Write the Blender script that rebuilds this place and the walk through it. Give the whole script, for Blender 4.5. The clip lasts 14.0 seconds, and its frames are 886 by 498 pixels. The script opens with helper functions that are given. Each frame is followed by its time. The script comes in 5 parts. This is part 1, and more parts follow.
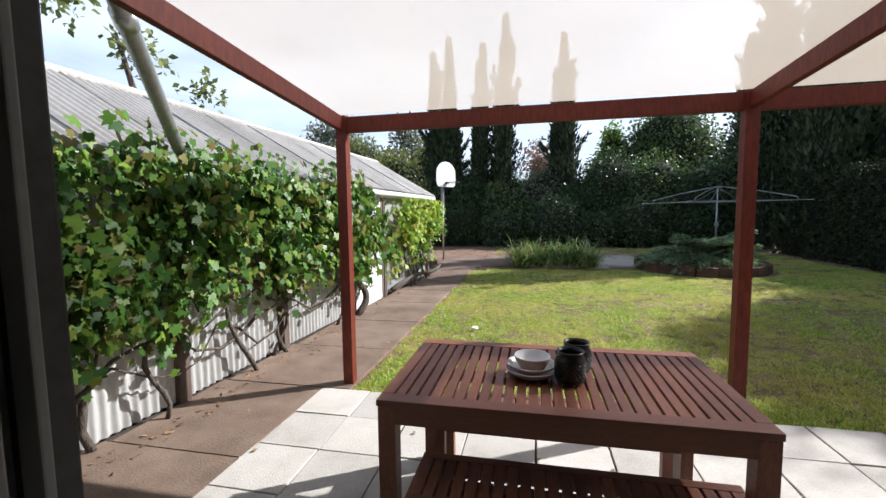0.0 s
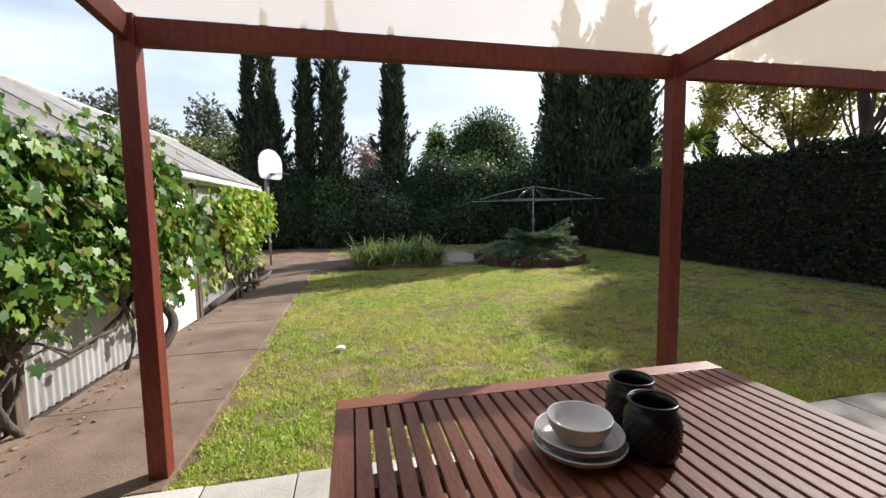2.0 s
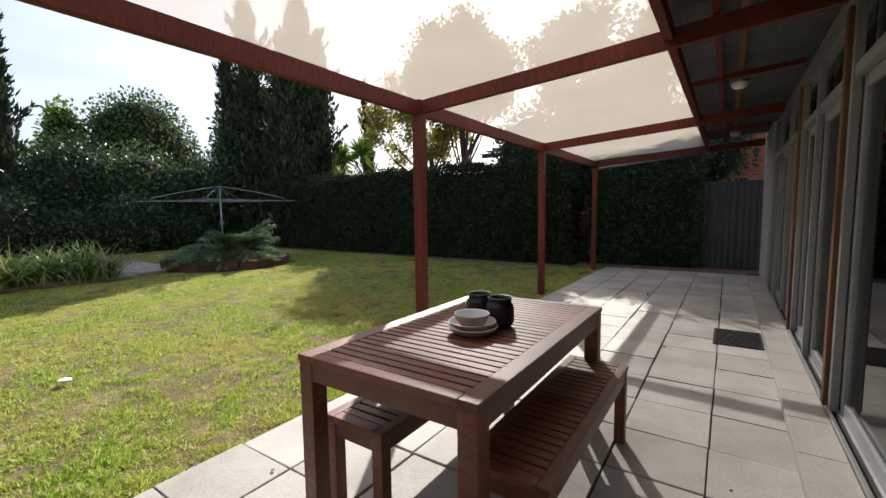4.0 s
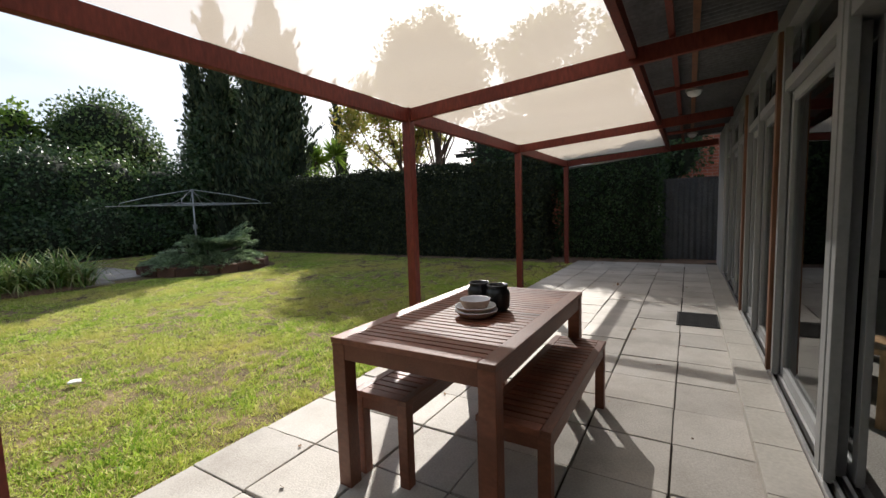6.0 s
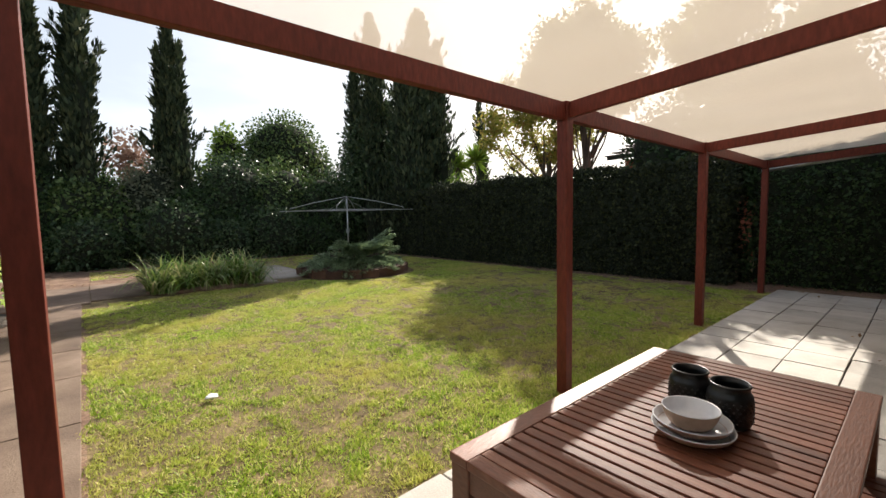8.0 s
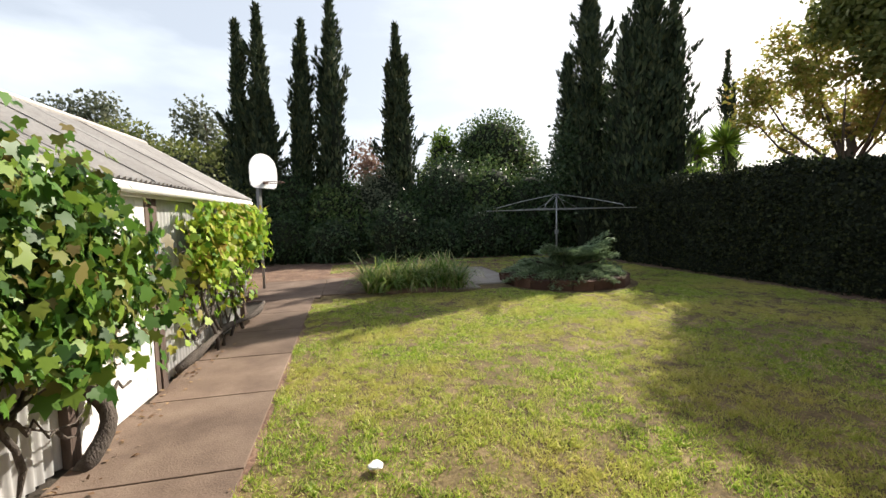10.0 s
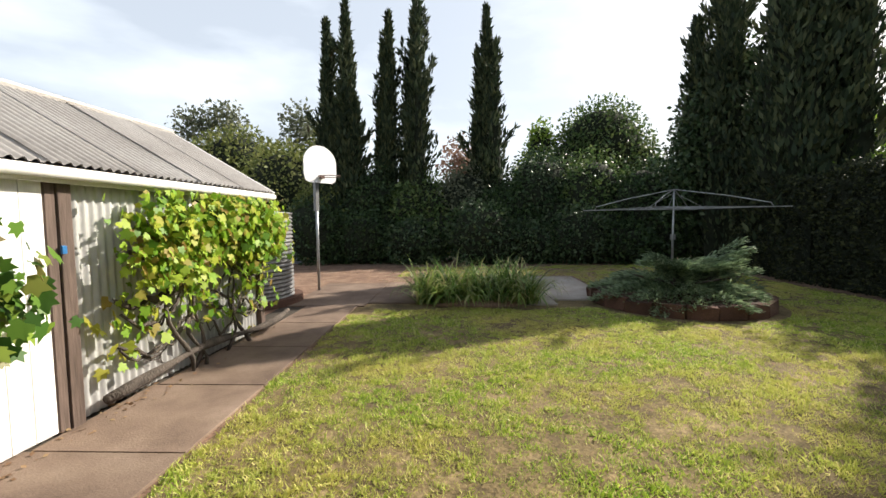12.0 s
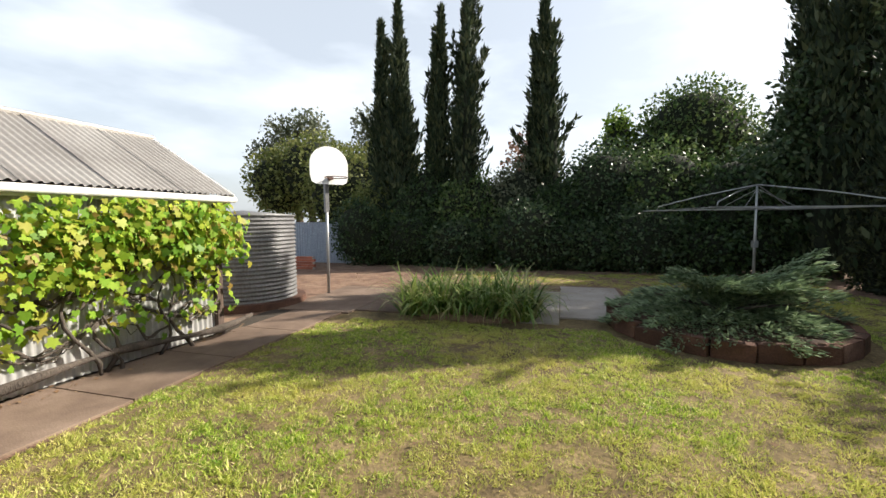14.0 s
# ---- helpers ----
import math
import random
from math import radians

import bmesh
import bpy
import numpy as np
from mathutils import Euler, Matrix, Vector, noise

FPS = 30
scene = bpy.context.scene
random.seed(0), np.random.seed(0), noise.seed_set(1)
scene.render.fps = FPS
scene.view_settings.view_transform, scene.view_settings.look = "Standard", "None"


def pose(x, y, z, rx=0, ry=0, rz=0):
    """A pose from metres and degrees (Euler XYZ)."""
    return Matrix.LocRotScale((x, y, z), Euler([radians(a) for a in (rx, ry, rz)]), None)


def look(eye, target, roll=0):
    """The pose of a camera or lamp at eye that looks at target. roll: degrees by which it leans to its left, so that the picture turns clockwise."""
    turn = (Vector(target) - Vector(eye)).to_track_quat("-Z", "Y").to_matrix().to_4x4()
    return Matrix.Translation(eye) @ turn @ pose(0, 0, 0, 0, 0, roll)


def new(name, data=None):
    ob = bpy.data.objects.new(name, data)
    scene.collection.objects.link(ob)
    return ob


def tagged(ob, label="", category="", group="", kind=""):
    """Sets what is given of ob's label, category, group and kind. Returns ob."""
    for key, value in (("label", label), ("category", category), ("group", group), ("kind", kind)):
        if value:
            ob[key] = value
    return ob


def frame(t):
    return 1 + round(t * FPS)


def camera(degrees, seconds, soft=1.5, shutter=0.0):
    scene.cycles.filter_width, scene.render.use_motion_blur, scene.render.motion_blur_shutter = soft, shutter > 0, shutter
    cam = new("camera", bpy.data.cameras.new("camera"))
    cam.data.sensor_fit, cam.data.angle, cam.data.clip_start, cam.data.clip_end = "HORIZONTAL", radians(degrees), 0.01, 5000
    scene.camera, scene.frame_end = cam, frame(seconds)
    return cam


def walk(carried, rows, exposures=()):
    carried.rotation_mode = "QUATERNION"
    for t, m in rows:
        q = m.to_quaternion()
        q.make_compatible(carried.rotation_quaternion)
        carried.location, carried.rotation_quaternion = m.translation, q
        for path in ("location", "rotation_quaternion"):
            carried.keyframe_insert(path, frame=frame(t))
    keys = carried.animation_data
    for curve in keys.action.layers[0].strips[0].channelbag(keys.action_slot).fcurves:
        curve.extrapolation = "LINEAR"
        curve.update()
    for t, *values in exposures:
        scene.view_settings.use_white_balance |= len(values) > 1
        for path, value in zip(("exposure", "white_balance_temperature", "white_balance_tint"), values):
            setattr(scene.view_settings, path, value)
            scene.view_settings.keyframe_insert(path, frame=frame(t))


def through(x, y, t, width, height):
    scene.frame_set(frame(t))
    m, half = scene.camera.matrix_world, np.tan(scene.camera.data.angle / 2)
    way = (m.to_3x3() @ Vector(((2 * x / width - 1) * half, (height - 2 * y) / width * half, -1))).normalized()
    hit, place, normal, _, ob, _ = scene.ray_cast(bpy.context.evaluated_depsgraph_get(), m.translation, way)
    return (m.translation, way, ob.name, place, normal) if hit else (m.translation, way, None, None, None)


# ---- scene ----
cam = camera(93.4, 14.0)
PATH = [
    (0, (0.141, 0.169, 1.512), (-0.271, 2.118, 1.341), -0.7),
    (0.5, (0.002, 0.519, 1.494), (-0.419, 2.467, 1.328), -0.8),
    (1, (-0.065, 0.837, 1.478), (-0.417, 2.798, 1.308), -0.6),
    (1.5, (-0.143, 1.119, 1.385), (-0.19, 3.111, 1.218), -0.6),
    (2, (-0.408, 1.176, 1.373), (0.013, 3.124, 1.199), -0.9),
    (2.5, (-0.7, 1.141, 1.367), (0.191, 2.923, 1.196), -0.5),
    (3, (-1.038, 1.113, 1.375), (0.195, 2.677, 1.197), -0.3),
    (3.5, (-1.321, 1.122, 1.372), (0.158, 2.456, 1.194), -0.4),
    (4, (-1.511, 1.143, 1.323), (0.134, 2.266, 1.142), -0.8),
    (6.5, (-1.873, 1.12, 1.343), (-0.158, 2.132, 1.155), -1.9),
    (7, (-1.65, 1.278, 1.369), (-0.006, 2.402, 1.18), -1.3),
    (7.5, (-1.513, 1.446, 1.422), (-0.015, 2.761, 1.25), -1.2),
    (8, (-1.285, 1.651, 1.465), (0.017, 3.161, 1.312), -1.1),
    (8.5, (-1.118, 1.865, 1.497), (-0.051, 3.551, 1.354), -1.0),
    (9, (-0.966, 2.171, 1.525), (-0.126, 3.98, 1.385), -1.4),
    (11.3, (-0.102, 3.839, 1.588), (-0.051, 5.833, 1.434), -0.4),
    (11.5, (0.036, 3.983, 1.571), (0.04, 5.978, 1.42), -0.4),
    (12, (0.411, 4.321, 1.515), (0.343, 6.316, 1.379), -0.5),
    (12.5, (0.875, 4.545, 1.519), (0.674, 6.53, 1.382), -0.3),
    (13, (1.338, 4.771, 1.602), (1.012, 6.739, 1.448), -0.2),
    (13.5, (1.742, 5.03, 1.585), (1.322, 6.979, 1.437), -0.2),
    (14, (2.206, 5.336, 1.568), (1.664, 7.256, 1.431), -0.3),
]
walk(cam, [(t, look(eye, target, roll)) for t, eye, target, roll in PATH], exposures=[(0, 0.86, 5750, 11), (2, 0.78, 6050, 11), (4, 0.74, 6050, 11), (6.5, 0.76, 6200, 11), (8, 0.82, 6600, 11), (14, 0.86, 6600, 10)])

# ---- light ----
SUN_EL, SUN_AZ = 34.0, 30.0          # azimuth counted from +x towards +y
sun_way = Vector((math.cos(radians(SUN_EL)) * math.cos(radians(SUN_AZ)), math.cos(radians(SUN_EL)) * math.sin(radians(SUN_AZ)), math.sin(radians(SUN_EL))))
sun = new("sun", bpy.data.lights.new("sun", "SUN"))
sun.data.energy, sun.data.angle, sun.data.color = 5.0, radians(0.55), (1.0, 0.93, 0.83)
sun.matrix_world = look(sun_way * 60, (0, 0, 0))
world = bpy.data.worlds.new("sky")
scene.world = world
world.use_nodes = True
wn, wl = world.node_tree.nodes, world.node_tree.links
sky = wn.new("ShaderNodeTexSky")
sky.sky_type, sky.sun_disc = "NISHITA", False
sky.sun_elevation, sky.sun_rotation = radians(SUN_EL), radians(90 - SUN_AZ)
sky.dust_density, sky.air_density = 3.0, 1.0
# thin high cloud
wc, wm, wx, wr, wmix = wn.new("ShaderNodeTexCoord"), wn.new("ShaderNodeMapping"), wn.new("ShaderNodeTexNoise"), wn.new("ShaderNodeValToRGB"), wn.new("ShaderNodeMixRGB")
wm.inputs["Scale"].default_value = (1.6, 1.6, 5.0)
wx.inputs["Scale"].default_value, wx.inputs["Detail"].default_value = 1.7, 7
wr.color_ramp.elements[0].position, wr.color_ramp.elements[1].position = 0.42, 0.95
wr.color_ramp.elements[0].color = (0.42, 0.42, 0.42, 1)
wl.new(wc.outputs["Generated"], wm.inputs["Vector"])
wl.new(wm.outputs["Vector"], wx.inputs["Vector"])
wl.new(wx.outputs["Fac"], wr.inputs["Fac"])
wsep, whigh, wmul = wn.new("ShaderNodeSeparateXYZ"), wn.new("ShaderNodeMapRange"), wn.new("ShaderNodeMath")
wmul.operation = "MULTIPLY"
whigh.inputs["From Min"].default_value, whigh.inputs["From Max"].default_value = 0.5, 0.9     # cloud looks thickest edge-on
whigh.inputs["To Min"].default_value, whigh.inputs["To Max"].default_value = 1.0, 0.12
wl.new(wc.outputs["Generated"], wsep.inputs["Vector"])
wl.new(wsep.outputs["Z"], whigh.inputs["Value"])
wl.new(wr.outputs["Color"], wmul.inputs[0])
wl.new(whigh.outputs["Result"], wmul.inputs[1])
wl.new(wmul.outputs["Value"], wmix.inputs["Fac"])
wl.new(sky.outputs["Color"], wmix.inputs["Color1"])
wmix.inputs["Color2"].default_value = (11.0, 11.9, 12.8, 1)
wl.new(wmix.outputs["Color"], wn["Background"].inputs["Color"])
wn["Background"].inputs["Strength"].default_value = 0.07

rng = np.random.default_rng(7)


# ---- materials ----
def mat(name, cols, scale=3.0, rough=0.75, bump=0.15, fine=60.0, metal=0.0, per_object=0.0, stretch=(1, 1, 1), spec=0.4, speck=0.3, detail=6):
    """Colour from a large noise through a ramp, times a fine noise; relief from the fine noise. World-size in metres."""
    m = bpy.data.materials.new(name)
    m.use_nodes = True
    n, l = m.node_tree.nodes, m.node_tree.links
    b = n["Principled BSDF"]
    geo, mp, a, f, ramp = n.new("ShaderNodeNewGeometry"), n.new("ShaderNodeMapping"), n.new("ShaderNodeTexNoise"), n.new("ShaderNodeTexNoise"), n.new("ShaderNodeValToRGB")
    mp.inputs["Scale"].default_value = stretch
    a.inputs["Scale"].default_value, a.inputs["Detail"].default_value, a.inputs["Roughness"].default_value = scale, detail, 0.62
    f.inputs["Scale"].default_value, f.inputs["Detail"].default_value = fine, 4
    l.new(geo.outputs["Position"], mp.inputs["Vector"])
    l.new(mp.outputs["Vector"], a.inputs["Vector"])
    l.new(mp.outputs["Vector"], f.inputs["Vector"])
    e = ramp.color_ramp.elements
    while len(e) < len(cols):
        e.new(0.5)
    for k, c in enumerate(cols):
        e[k].position = 0.28 + 0.44 * k / max(1, len(cols) - 1)
        e[k].color = (*c, 1)
    l.new(a.outputs["Fac"], ramp.inputs["Fac"])
    mr = n.new("ShaderNodeMapRange")
    mr.inputs["From Min"].default_value, mr.inputs["From Max"].default_value = 0.25, 0.75
    mr.inputs["To Min"].default_value, mr.inputs["To Max"].default_value = 1 - speck, 1 + speck
    l.new(f.outputs["Fac"], mr.inputs["Value"])
    mul = n.new("ShaderNodeVectorMath")
    mul.operation = "SCALE"
    l.new(ramp.outputs["Color"], mul.inputs[0])
    l.new(mr.outputs["Result"], mul.inputs["Scale"])
    out = mul.outputs["Vector"]
    if per_object:
        oi, pr, m2 = n.new("ShaderNodeObjectInfo"), n.new("ShaderNodeMapRange"), n.new("ShaderNodeVectorMath")
        m2.operation = "SCALE"
        pr.inputs["To Min"].default_value, pr.inputs["To Max"].default_value = 1 - per_object, 1 + per_object
        l.new(oi.outputs["Random"], pr.inputs["Value"])
        l.new(out, m2.inputs[0])
        l.new(pr.outputs["Result"], m2.inputs["Scale"])
        out = m2.outputs["Vector"]
    l.new(out, b.inputs["Base Color"])
    b.inputs["Roughness"].default_value, b.inputs["Metallic"].default_value = rough, metal
    b.inputs["Specular IOR Level"].default_value = spec
    if bump:
        bp = n.new("ShaderNodeBump")
        bp.inputs["Strength"].default_value, bp.inputs["Distance"].default_value = bump, 0.02
        l.new(f.outputs["Fac"], bp.inputs["Height"])
        l.new(bp.outputs["Normal"], b.inputs["Normal"])
    return m


def leaf_mat(name, cols, through=0.35, rough=0.5, patch=None, patch_scale=0.8, single=False):
    """Foliage: colour by leaf (island), some light let through the blade; optional patches of other colours."""
    m = bpy.data.materials.new(name)
    m.use_nodes = True
    n, l = m.node_tree.nodes, m.node_tree.links
    b, o = n["Principled BSDF"], n["Material Output"]
    geo, ramp = n.new("ShaderNodeNewGeometry"), n.new("ShaderNodeValToRGB")
    e = ramp.color_ramp.elements
    while len(e) < len(cols):
        e.new(0.5)
    for k, c in enumerate(cols):
        e[k].position, e[k].color = k / max(1, len(cols) - 1), (*c, 1)
    if single:
        l.new(n.new("ShaderNodeObjectInfo").outputs["Random"], ramp.inputs["Fac"])
    else:
        l.new(geo.outputs["Random Per Island"], ramp.inputs["Fac"])
    out = ramp.outputs["Color"]
    if patch:
        nz, r2, mx = n.new("ShaderNodeTexNoise"), n.new("ShaderNodeValToRGB"), n.new("ShaderNodeMixRGB")
        nz.inputs["Scale"].default_value, nz.inputs["Detail"].default_value = patch_scale, 5
        l.new(geo.outputs["Position"], nz.inputs["Vector"])
        r2.color_ramp.elements[1].color = (0.6, 0.6, 0.6, 1)
        r2.color_ramp.elements[0].position, r2.color_ramp.elements[1].position = 0.42, 0.62
        l.new(nz.outputs["Fac"], r2.inputs["Fac"])
        l.new(r2.outputs["Color"], mx.inputs["Fac"])
        l.new(out, mx.inputs["Color1"])
        mx.inputs["Color2"].default_value = (*patch, 1)
        out = mx.outputs["Color"]
    l.new(out, b.inputs["Base Color"])
    b.inputs["Roughness"].default_value, b.inputs["Specular IOR Level"].default_value = rough, 0.32
    t, mix = n.new("ShaderNodeBsdfTranslucent"), n.new("ShaderNodeMixShader")
    l.new(out, t.inputs["Color"])
    mix.inputs["Fac"].default_value = through
    l.new(b.outputs["BSDF"], mix.inputs[1])
    l.new(t.outputs["BSDF"], mix.inputs[2])
    l.new(mix.outputs["Shader"], o.inputs["Surface"])
    return m


RED = mat("red_painted_timber", [(0.1, 0.018, 0.011), (0.15, 0.03, 0.017)], 2.0, 0.55, 0.12, 45, stretch=(1, 1, 0.3), spec=0.25)
DARKTIMBER = mat("weathered_dark_timber", [(0.06, 0.04, 0.03), (0.14, 0.1, 0.08)], 3, 0.85, 0.4, 40, stretch=(1, 1, 0.12))
BROWN = mat("stained_brown_timber", [(0.12, 0.05, 0.024), (0.18, 0.08, 0.038)], 2, 0.6, 0.15, 40, stretch=(1, 1, 0.2))
TEAK = mat("oiled_hardwood", [(0.105, 0.034, 0.017), (0.175, 0.06, 0.031), (0.22, 0.092, 0.054)], 3, 0.48, 0.14, 55, per_object=0.22, stretch=(3, 0.5, 1), speck=0.22)
TEAKX = mat("oiled_hardwood_rail", [(0.12, 0.04, 0.02), (0.185, 0.068, 0.036)], 3, 0.45, 0.12, 55, per_object=0.15, stretch=(0.5, 3, 3), speck=0.22)
PAVER = mat("concrete_paver", [(0.36, 0.33, 0.29), (0.46, 0.43, 0.385), (0.52, 0.49, 0.45)], 2.2, 0.85, 0.18, 90, per_object=0.12, speck=0.12)
JOINT = mat("paver_joint_sand", [(0.03, 0.026, 0.02), (0.07, 0.055, 0.04)], 8, 0.95, 0.4, 80)
PATHM = mat("stained_path_concrete", [(0.09, 0.06, 0.043), (0.175, 0.122, 0.088), (0.25, 0.185, 0.138)], 1.3, 0.88, 0.25, 70, per_object=0.08, speck=0.18)
PALESLAB = mat("pale_path_concrete", [(0.26, 0.225, 0.19), (0.36, 0.32, 0.275), (0.43, 0.39, 0.34)], 1.6, 0.88, 0.2, 70, per_object=0.06, speck=0.14)
SOIL = mat("lawn_soil", [(0.075, 0.053, 0.025), (0.155, 0.113, 0.05), (0.27, 0.2, 0.1)], 2.5, 1.0, 0.6, 40, speck=0.5)
MULCH = mat("bare_earth_and_litter", [(0.1, 0.06, 0.04), (0.2, 0.12, 0.08), (0.28, 0.2, 0.13)], 2.5, 0.95, 0.7, 35, speck=0.55)
IRON = mat("aged_galvanised_iron", [(0.3, 0.295, 0.285), (0.43, 0.425, 0.41), (0.52, 0.515, 0.495)], 1.6, 0.55, 0.05, 30, metal=0.35, stretch=(1, 1, 0.25), speck=0.12)
ROOFIRON = mat("weathered_roof_iron", [(0.27, 0.25, 0.225), (0.38, 0.355, 0.325), (0.46, 0.44, 0.41)], 0.9, 0.5, 0.05, 25, metal=0.3, per_object=0.1, speck=0.12)
TANKM = mat("tank_iron", [(0.16, 0.16, 0.16), (0.25, 0.25, 0.245)], 1.5, 0.5, 0.05, 30, metal=0.4, stretch=(1, 1, 0.3))
GALV = mat("galvanised_tube", [(0.3, 0.31, 0.31), (0.45, 0.46, 0.46)], 5, 0.42, 0.04, 40, metal=0.7, speck=0.1)
WHITE = mat("white_painted_boards", [(0.66, 0.64, 0.6), (0.8, 0.79, 0.77)], 2, 0.6, 0.08, 40, stretch=(3, 3, 0.4), speck=0.07)
WHITEPLAS = mat("white_backboard", [(0.72, 0.72, 0.72), (0.8, 0.8, 0.8)], 3, 0.45, 0.02, 40, speck=0.05)
FRAME = mat("grey_painted_frame", [(0.19, 0.19, 0.187), (0.25, 0.25, 0.243)], 2, 0.5, 0.05, 40, speck=0.08)
ALU = mat("aluminium_track", [(0.5, 0.5, 0.5), (0.62, 0.62, 0.62)], 4, 0.35, 0.03, 60, metal=0.85, speck=0.08)
RENDER = mat("pale_house_wall", [(0.34, 0.335, 0.32), (0.42, 0.415, 0.4)], 2, 0.8, 0.1, 60, speck=0.08)
PLASTER = mat("room_plaster", [(0.3, 0.29, 0.27), (0.34, 0.33, 0.3)], 1, 0.85, 0.03, 60, speck=0.05)
CARPET = mat("room_floor", [(0.3, 0.28, 0.25), (0.38, 0.36, 0.32)], 3, 0.9, 0.3, 120)
SILL = mat("tiled_sill", [(0.38, 0.35, 0.3), (0.48, 0.45, 0.4)], 3, 0.6, 0.08, 50, per_object=0.08, speck=0.1)
BRICKM = mat("red_brick", [(0.3, 0.09, 0.055), (0.42, 0.15, 0.09)], 3, 0.9, 0.3, 60, per_object=0.25)
EARTHBRICK = mat("edging_brick", [(0.07, 0.035, 0.024), (0.14, 0.07, 0.045)], 3, 0.95, 0.5, 50, per_object=0.3)
MORTAR = mat("mortar", [(0.35, 0.33, 0.3), (0.45, 0.42, 0.38)], 4, 0.95, 0.2, 60)
BLACK = mat("black_glazed_metal", [(0.008, 0.008, 0.009), (0.016, 0.016, 0.017)], 6, 0.32, 0.02, 60)
RUBBER = mat("black_rubber", [(0.012, 0.012, 0.012), (0.03, 0.028, 0.026)], 8, 0.9, 0.4, 90)
CERAMIC = mat("white_glazed_ceramic", [(0.6, 0.6, 0.62), (0.68, 0.68, 0.7)], 6, 0.3, 0.02, 60, speck=0.05)
CERBASE = mat("bare_stoneware", [(0.4, 0.27, 0.2), (0.5, 0.36, 0.28)], 6, 0.6, 0.05, 60, speck=0.1)
BARK = mat("vine_bark", [(0.04, 0.032, 0.026), (0.13, 0.105, 0.085)], 9, 0.95, 0.8, 70, stretch=(1, 1, 0.4))
TRUNK = mat("tree_bark", [(0.05, 0.04, 0.03), (0.12, 0.09, 0.07)], 4, 0.95, 0.7, 40, stretch=(1, 1, 0.25))
BIRCH = mat("bent_birch", [(0.48, 0.3, 0.15), (0.58, 0.38, 0.2)], 3, 0.45, 0.05, 40, stretch=(1, 1, 0.2))
TILES = mat("dark_roof_tiles", [(0.05, 0.05, 0.06), (0.1, 0.1, 0.115)], 2, 0.6, 0.2, 30)
DARKEARTH = mat("dark_bed_earth", [(0.04, 0.024, 0.016), (0.085, 0.05, 0.034)], 3, 0.95, 0.6, 40, speck=0.5)
# roof iron darkened in colour to deepen the shade under the verandah
DARKIRON = mat("shade_toned_roof_iron", [(0.055, 0.056, 0.058), (0.1, 0.1, 0.102)], 1.5, 0.6, 0.05, 30, metal=0.2)
BLUEIRON = mat("blue_grey_fence", [(0.25, 0.29, 0.35), (0.33, 0.37, 0.43)], 2, 0.5, 0.03, 30, metal=0.1)
GREYIRON = mat("dark_grey_fence", [(0.05, 0.052, 0.055), (0.09, 0.093, 0.097)], 2, 0.55, 0.04, 30, metal=0.2)
RUSTY = mat("rusty_rim", [(0.07, 0.035, 0.025), (0.13, 0.065, 0.045)], 8, 0.7, 0.2, 60)
PAPER = mat("white_scrap", [(0.7, 0.7, 0.68), (0.8, 0.8, 0.78)], 8, 0.8, 0.1, 60)
CURTAIN = mat("pale_curtain", [(0.42, 0.44, 0.4), (0.52, 0.53, 0.49)], 2, 0.9, 0.1, 80)
BLIND = mat("window_blind", [(0.6, 0.62, 0.66), (0.7, 0.72, 0.75)], 2, 0.8, 0.02, 80)
DARKCLOTH = mat("dark_furniture", [(0.02, 0.02, 0.02), (0.045, 0.04, 0.036)], 4, 0.7, 0.1, 60)
# near-black copy of the grey frame, the unlit jamb's shade put into colour
JAMB = mat("shade_toned_jamb", [(0.03, 0.03, 0.03), (0.05, 0.05, 0.05)], 4, 0.45, 0.03, 40)
BLUEPLAS = mat("blue_plastic", [(0.02, 0.12, 0.3), (0.03, 0.16, 0.36)], 4, 0.4, 0.02, 60)

VINE_COLS = [(0.025, 0.07, 0.012), (0.055, 0.13, 0.02), (0.095, 0.2, 0.028), (0.2, 0.3, 0.04), (0.17, 0.13, 0.04)]
VINEY_COLS = [(0.1, 0.22, 0.02), (0.2, 0.36, 0.03), (0.31, 0.44, 0.04), (0.42, 0.47, 0.055), (0.3, 0.2, 0.05)]
VINE = leaf_mat("vine_leaf", VINE_COLS, 0.36, 0.45)
VINEY = leaf_mat("autumn_vine_leaf", VINEY_COLS, 0.4, 0.5)
VINE_ONE = leaf_mat("single_vine_leaf", VINE_COLS, 0.36, 0.45, single=True)
VINEY_ONE = leaf_mat("single_autumn_vine_leaf", VINEY_COLS, 0.4, 0.5, single=True)
HEDGE = leaf_mat("hedge_leaf", [(0.017, 0.04, 0.014), (0.034, 0.066, 0.022), (0.07, 0.115, 0.038)], 0.2, 0.5)
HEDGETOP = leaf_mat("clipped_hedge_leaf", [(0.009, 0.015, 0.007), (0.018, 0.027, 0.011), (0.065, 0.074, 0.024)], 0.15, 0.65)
SHRUB = leaf_mat("shrub_leaf", [(0.02, 0.045, 0.018), (0.042, 0.08, 0.03), (0.11, 0.15, 0.07)], 0.22, 0.42)
MIDG = leaf_mat("mid_green_leaf", [(0.04, 0.085, 0.024), (0.085, 0.14, 0.04), (0.16, 0.21, 0.07)], 0.28, 0.45)
CYP = leaf_mat("cypress_spray", [(0.014, 0.028, 0.014), (0.032, 0.052, 0.023), (0.085, 0.1, 0.045)], 0.15, 0.7)
OLIVE = leaf_mat("olive_green_leaf", [(0.09, 0.12, 0.03), (0.16, 0.19, 0.05), (0.25, 0.26, 0.09)], 0.35, 0.55)
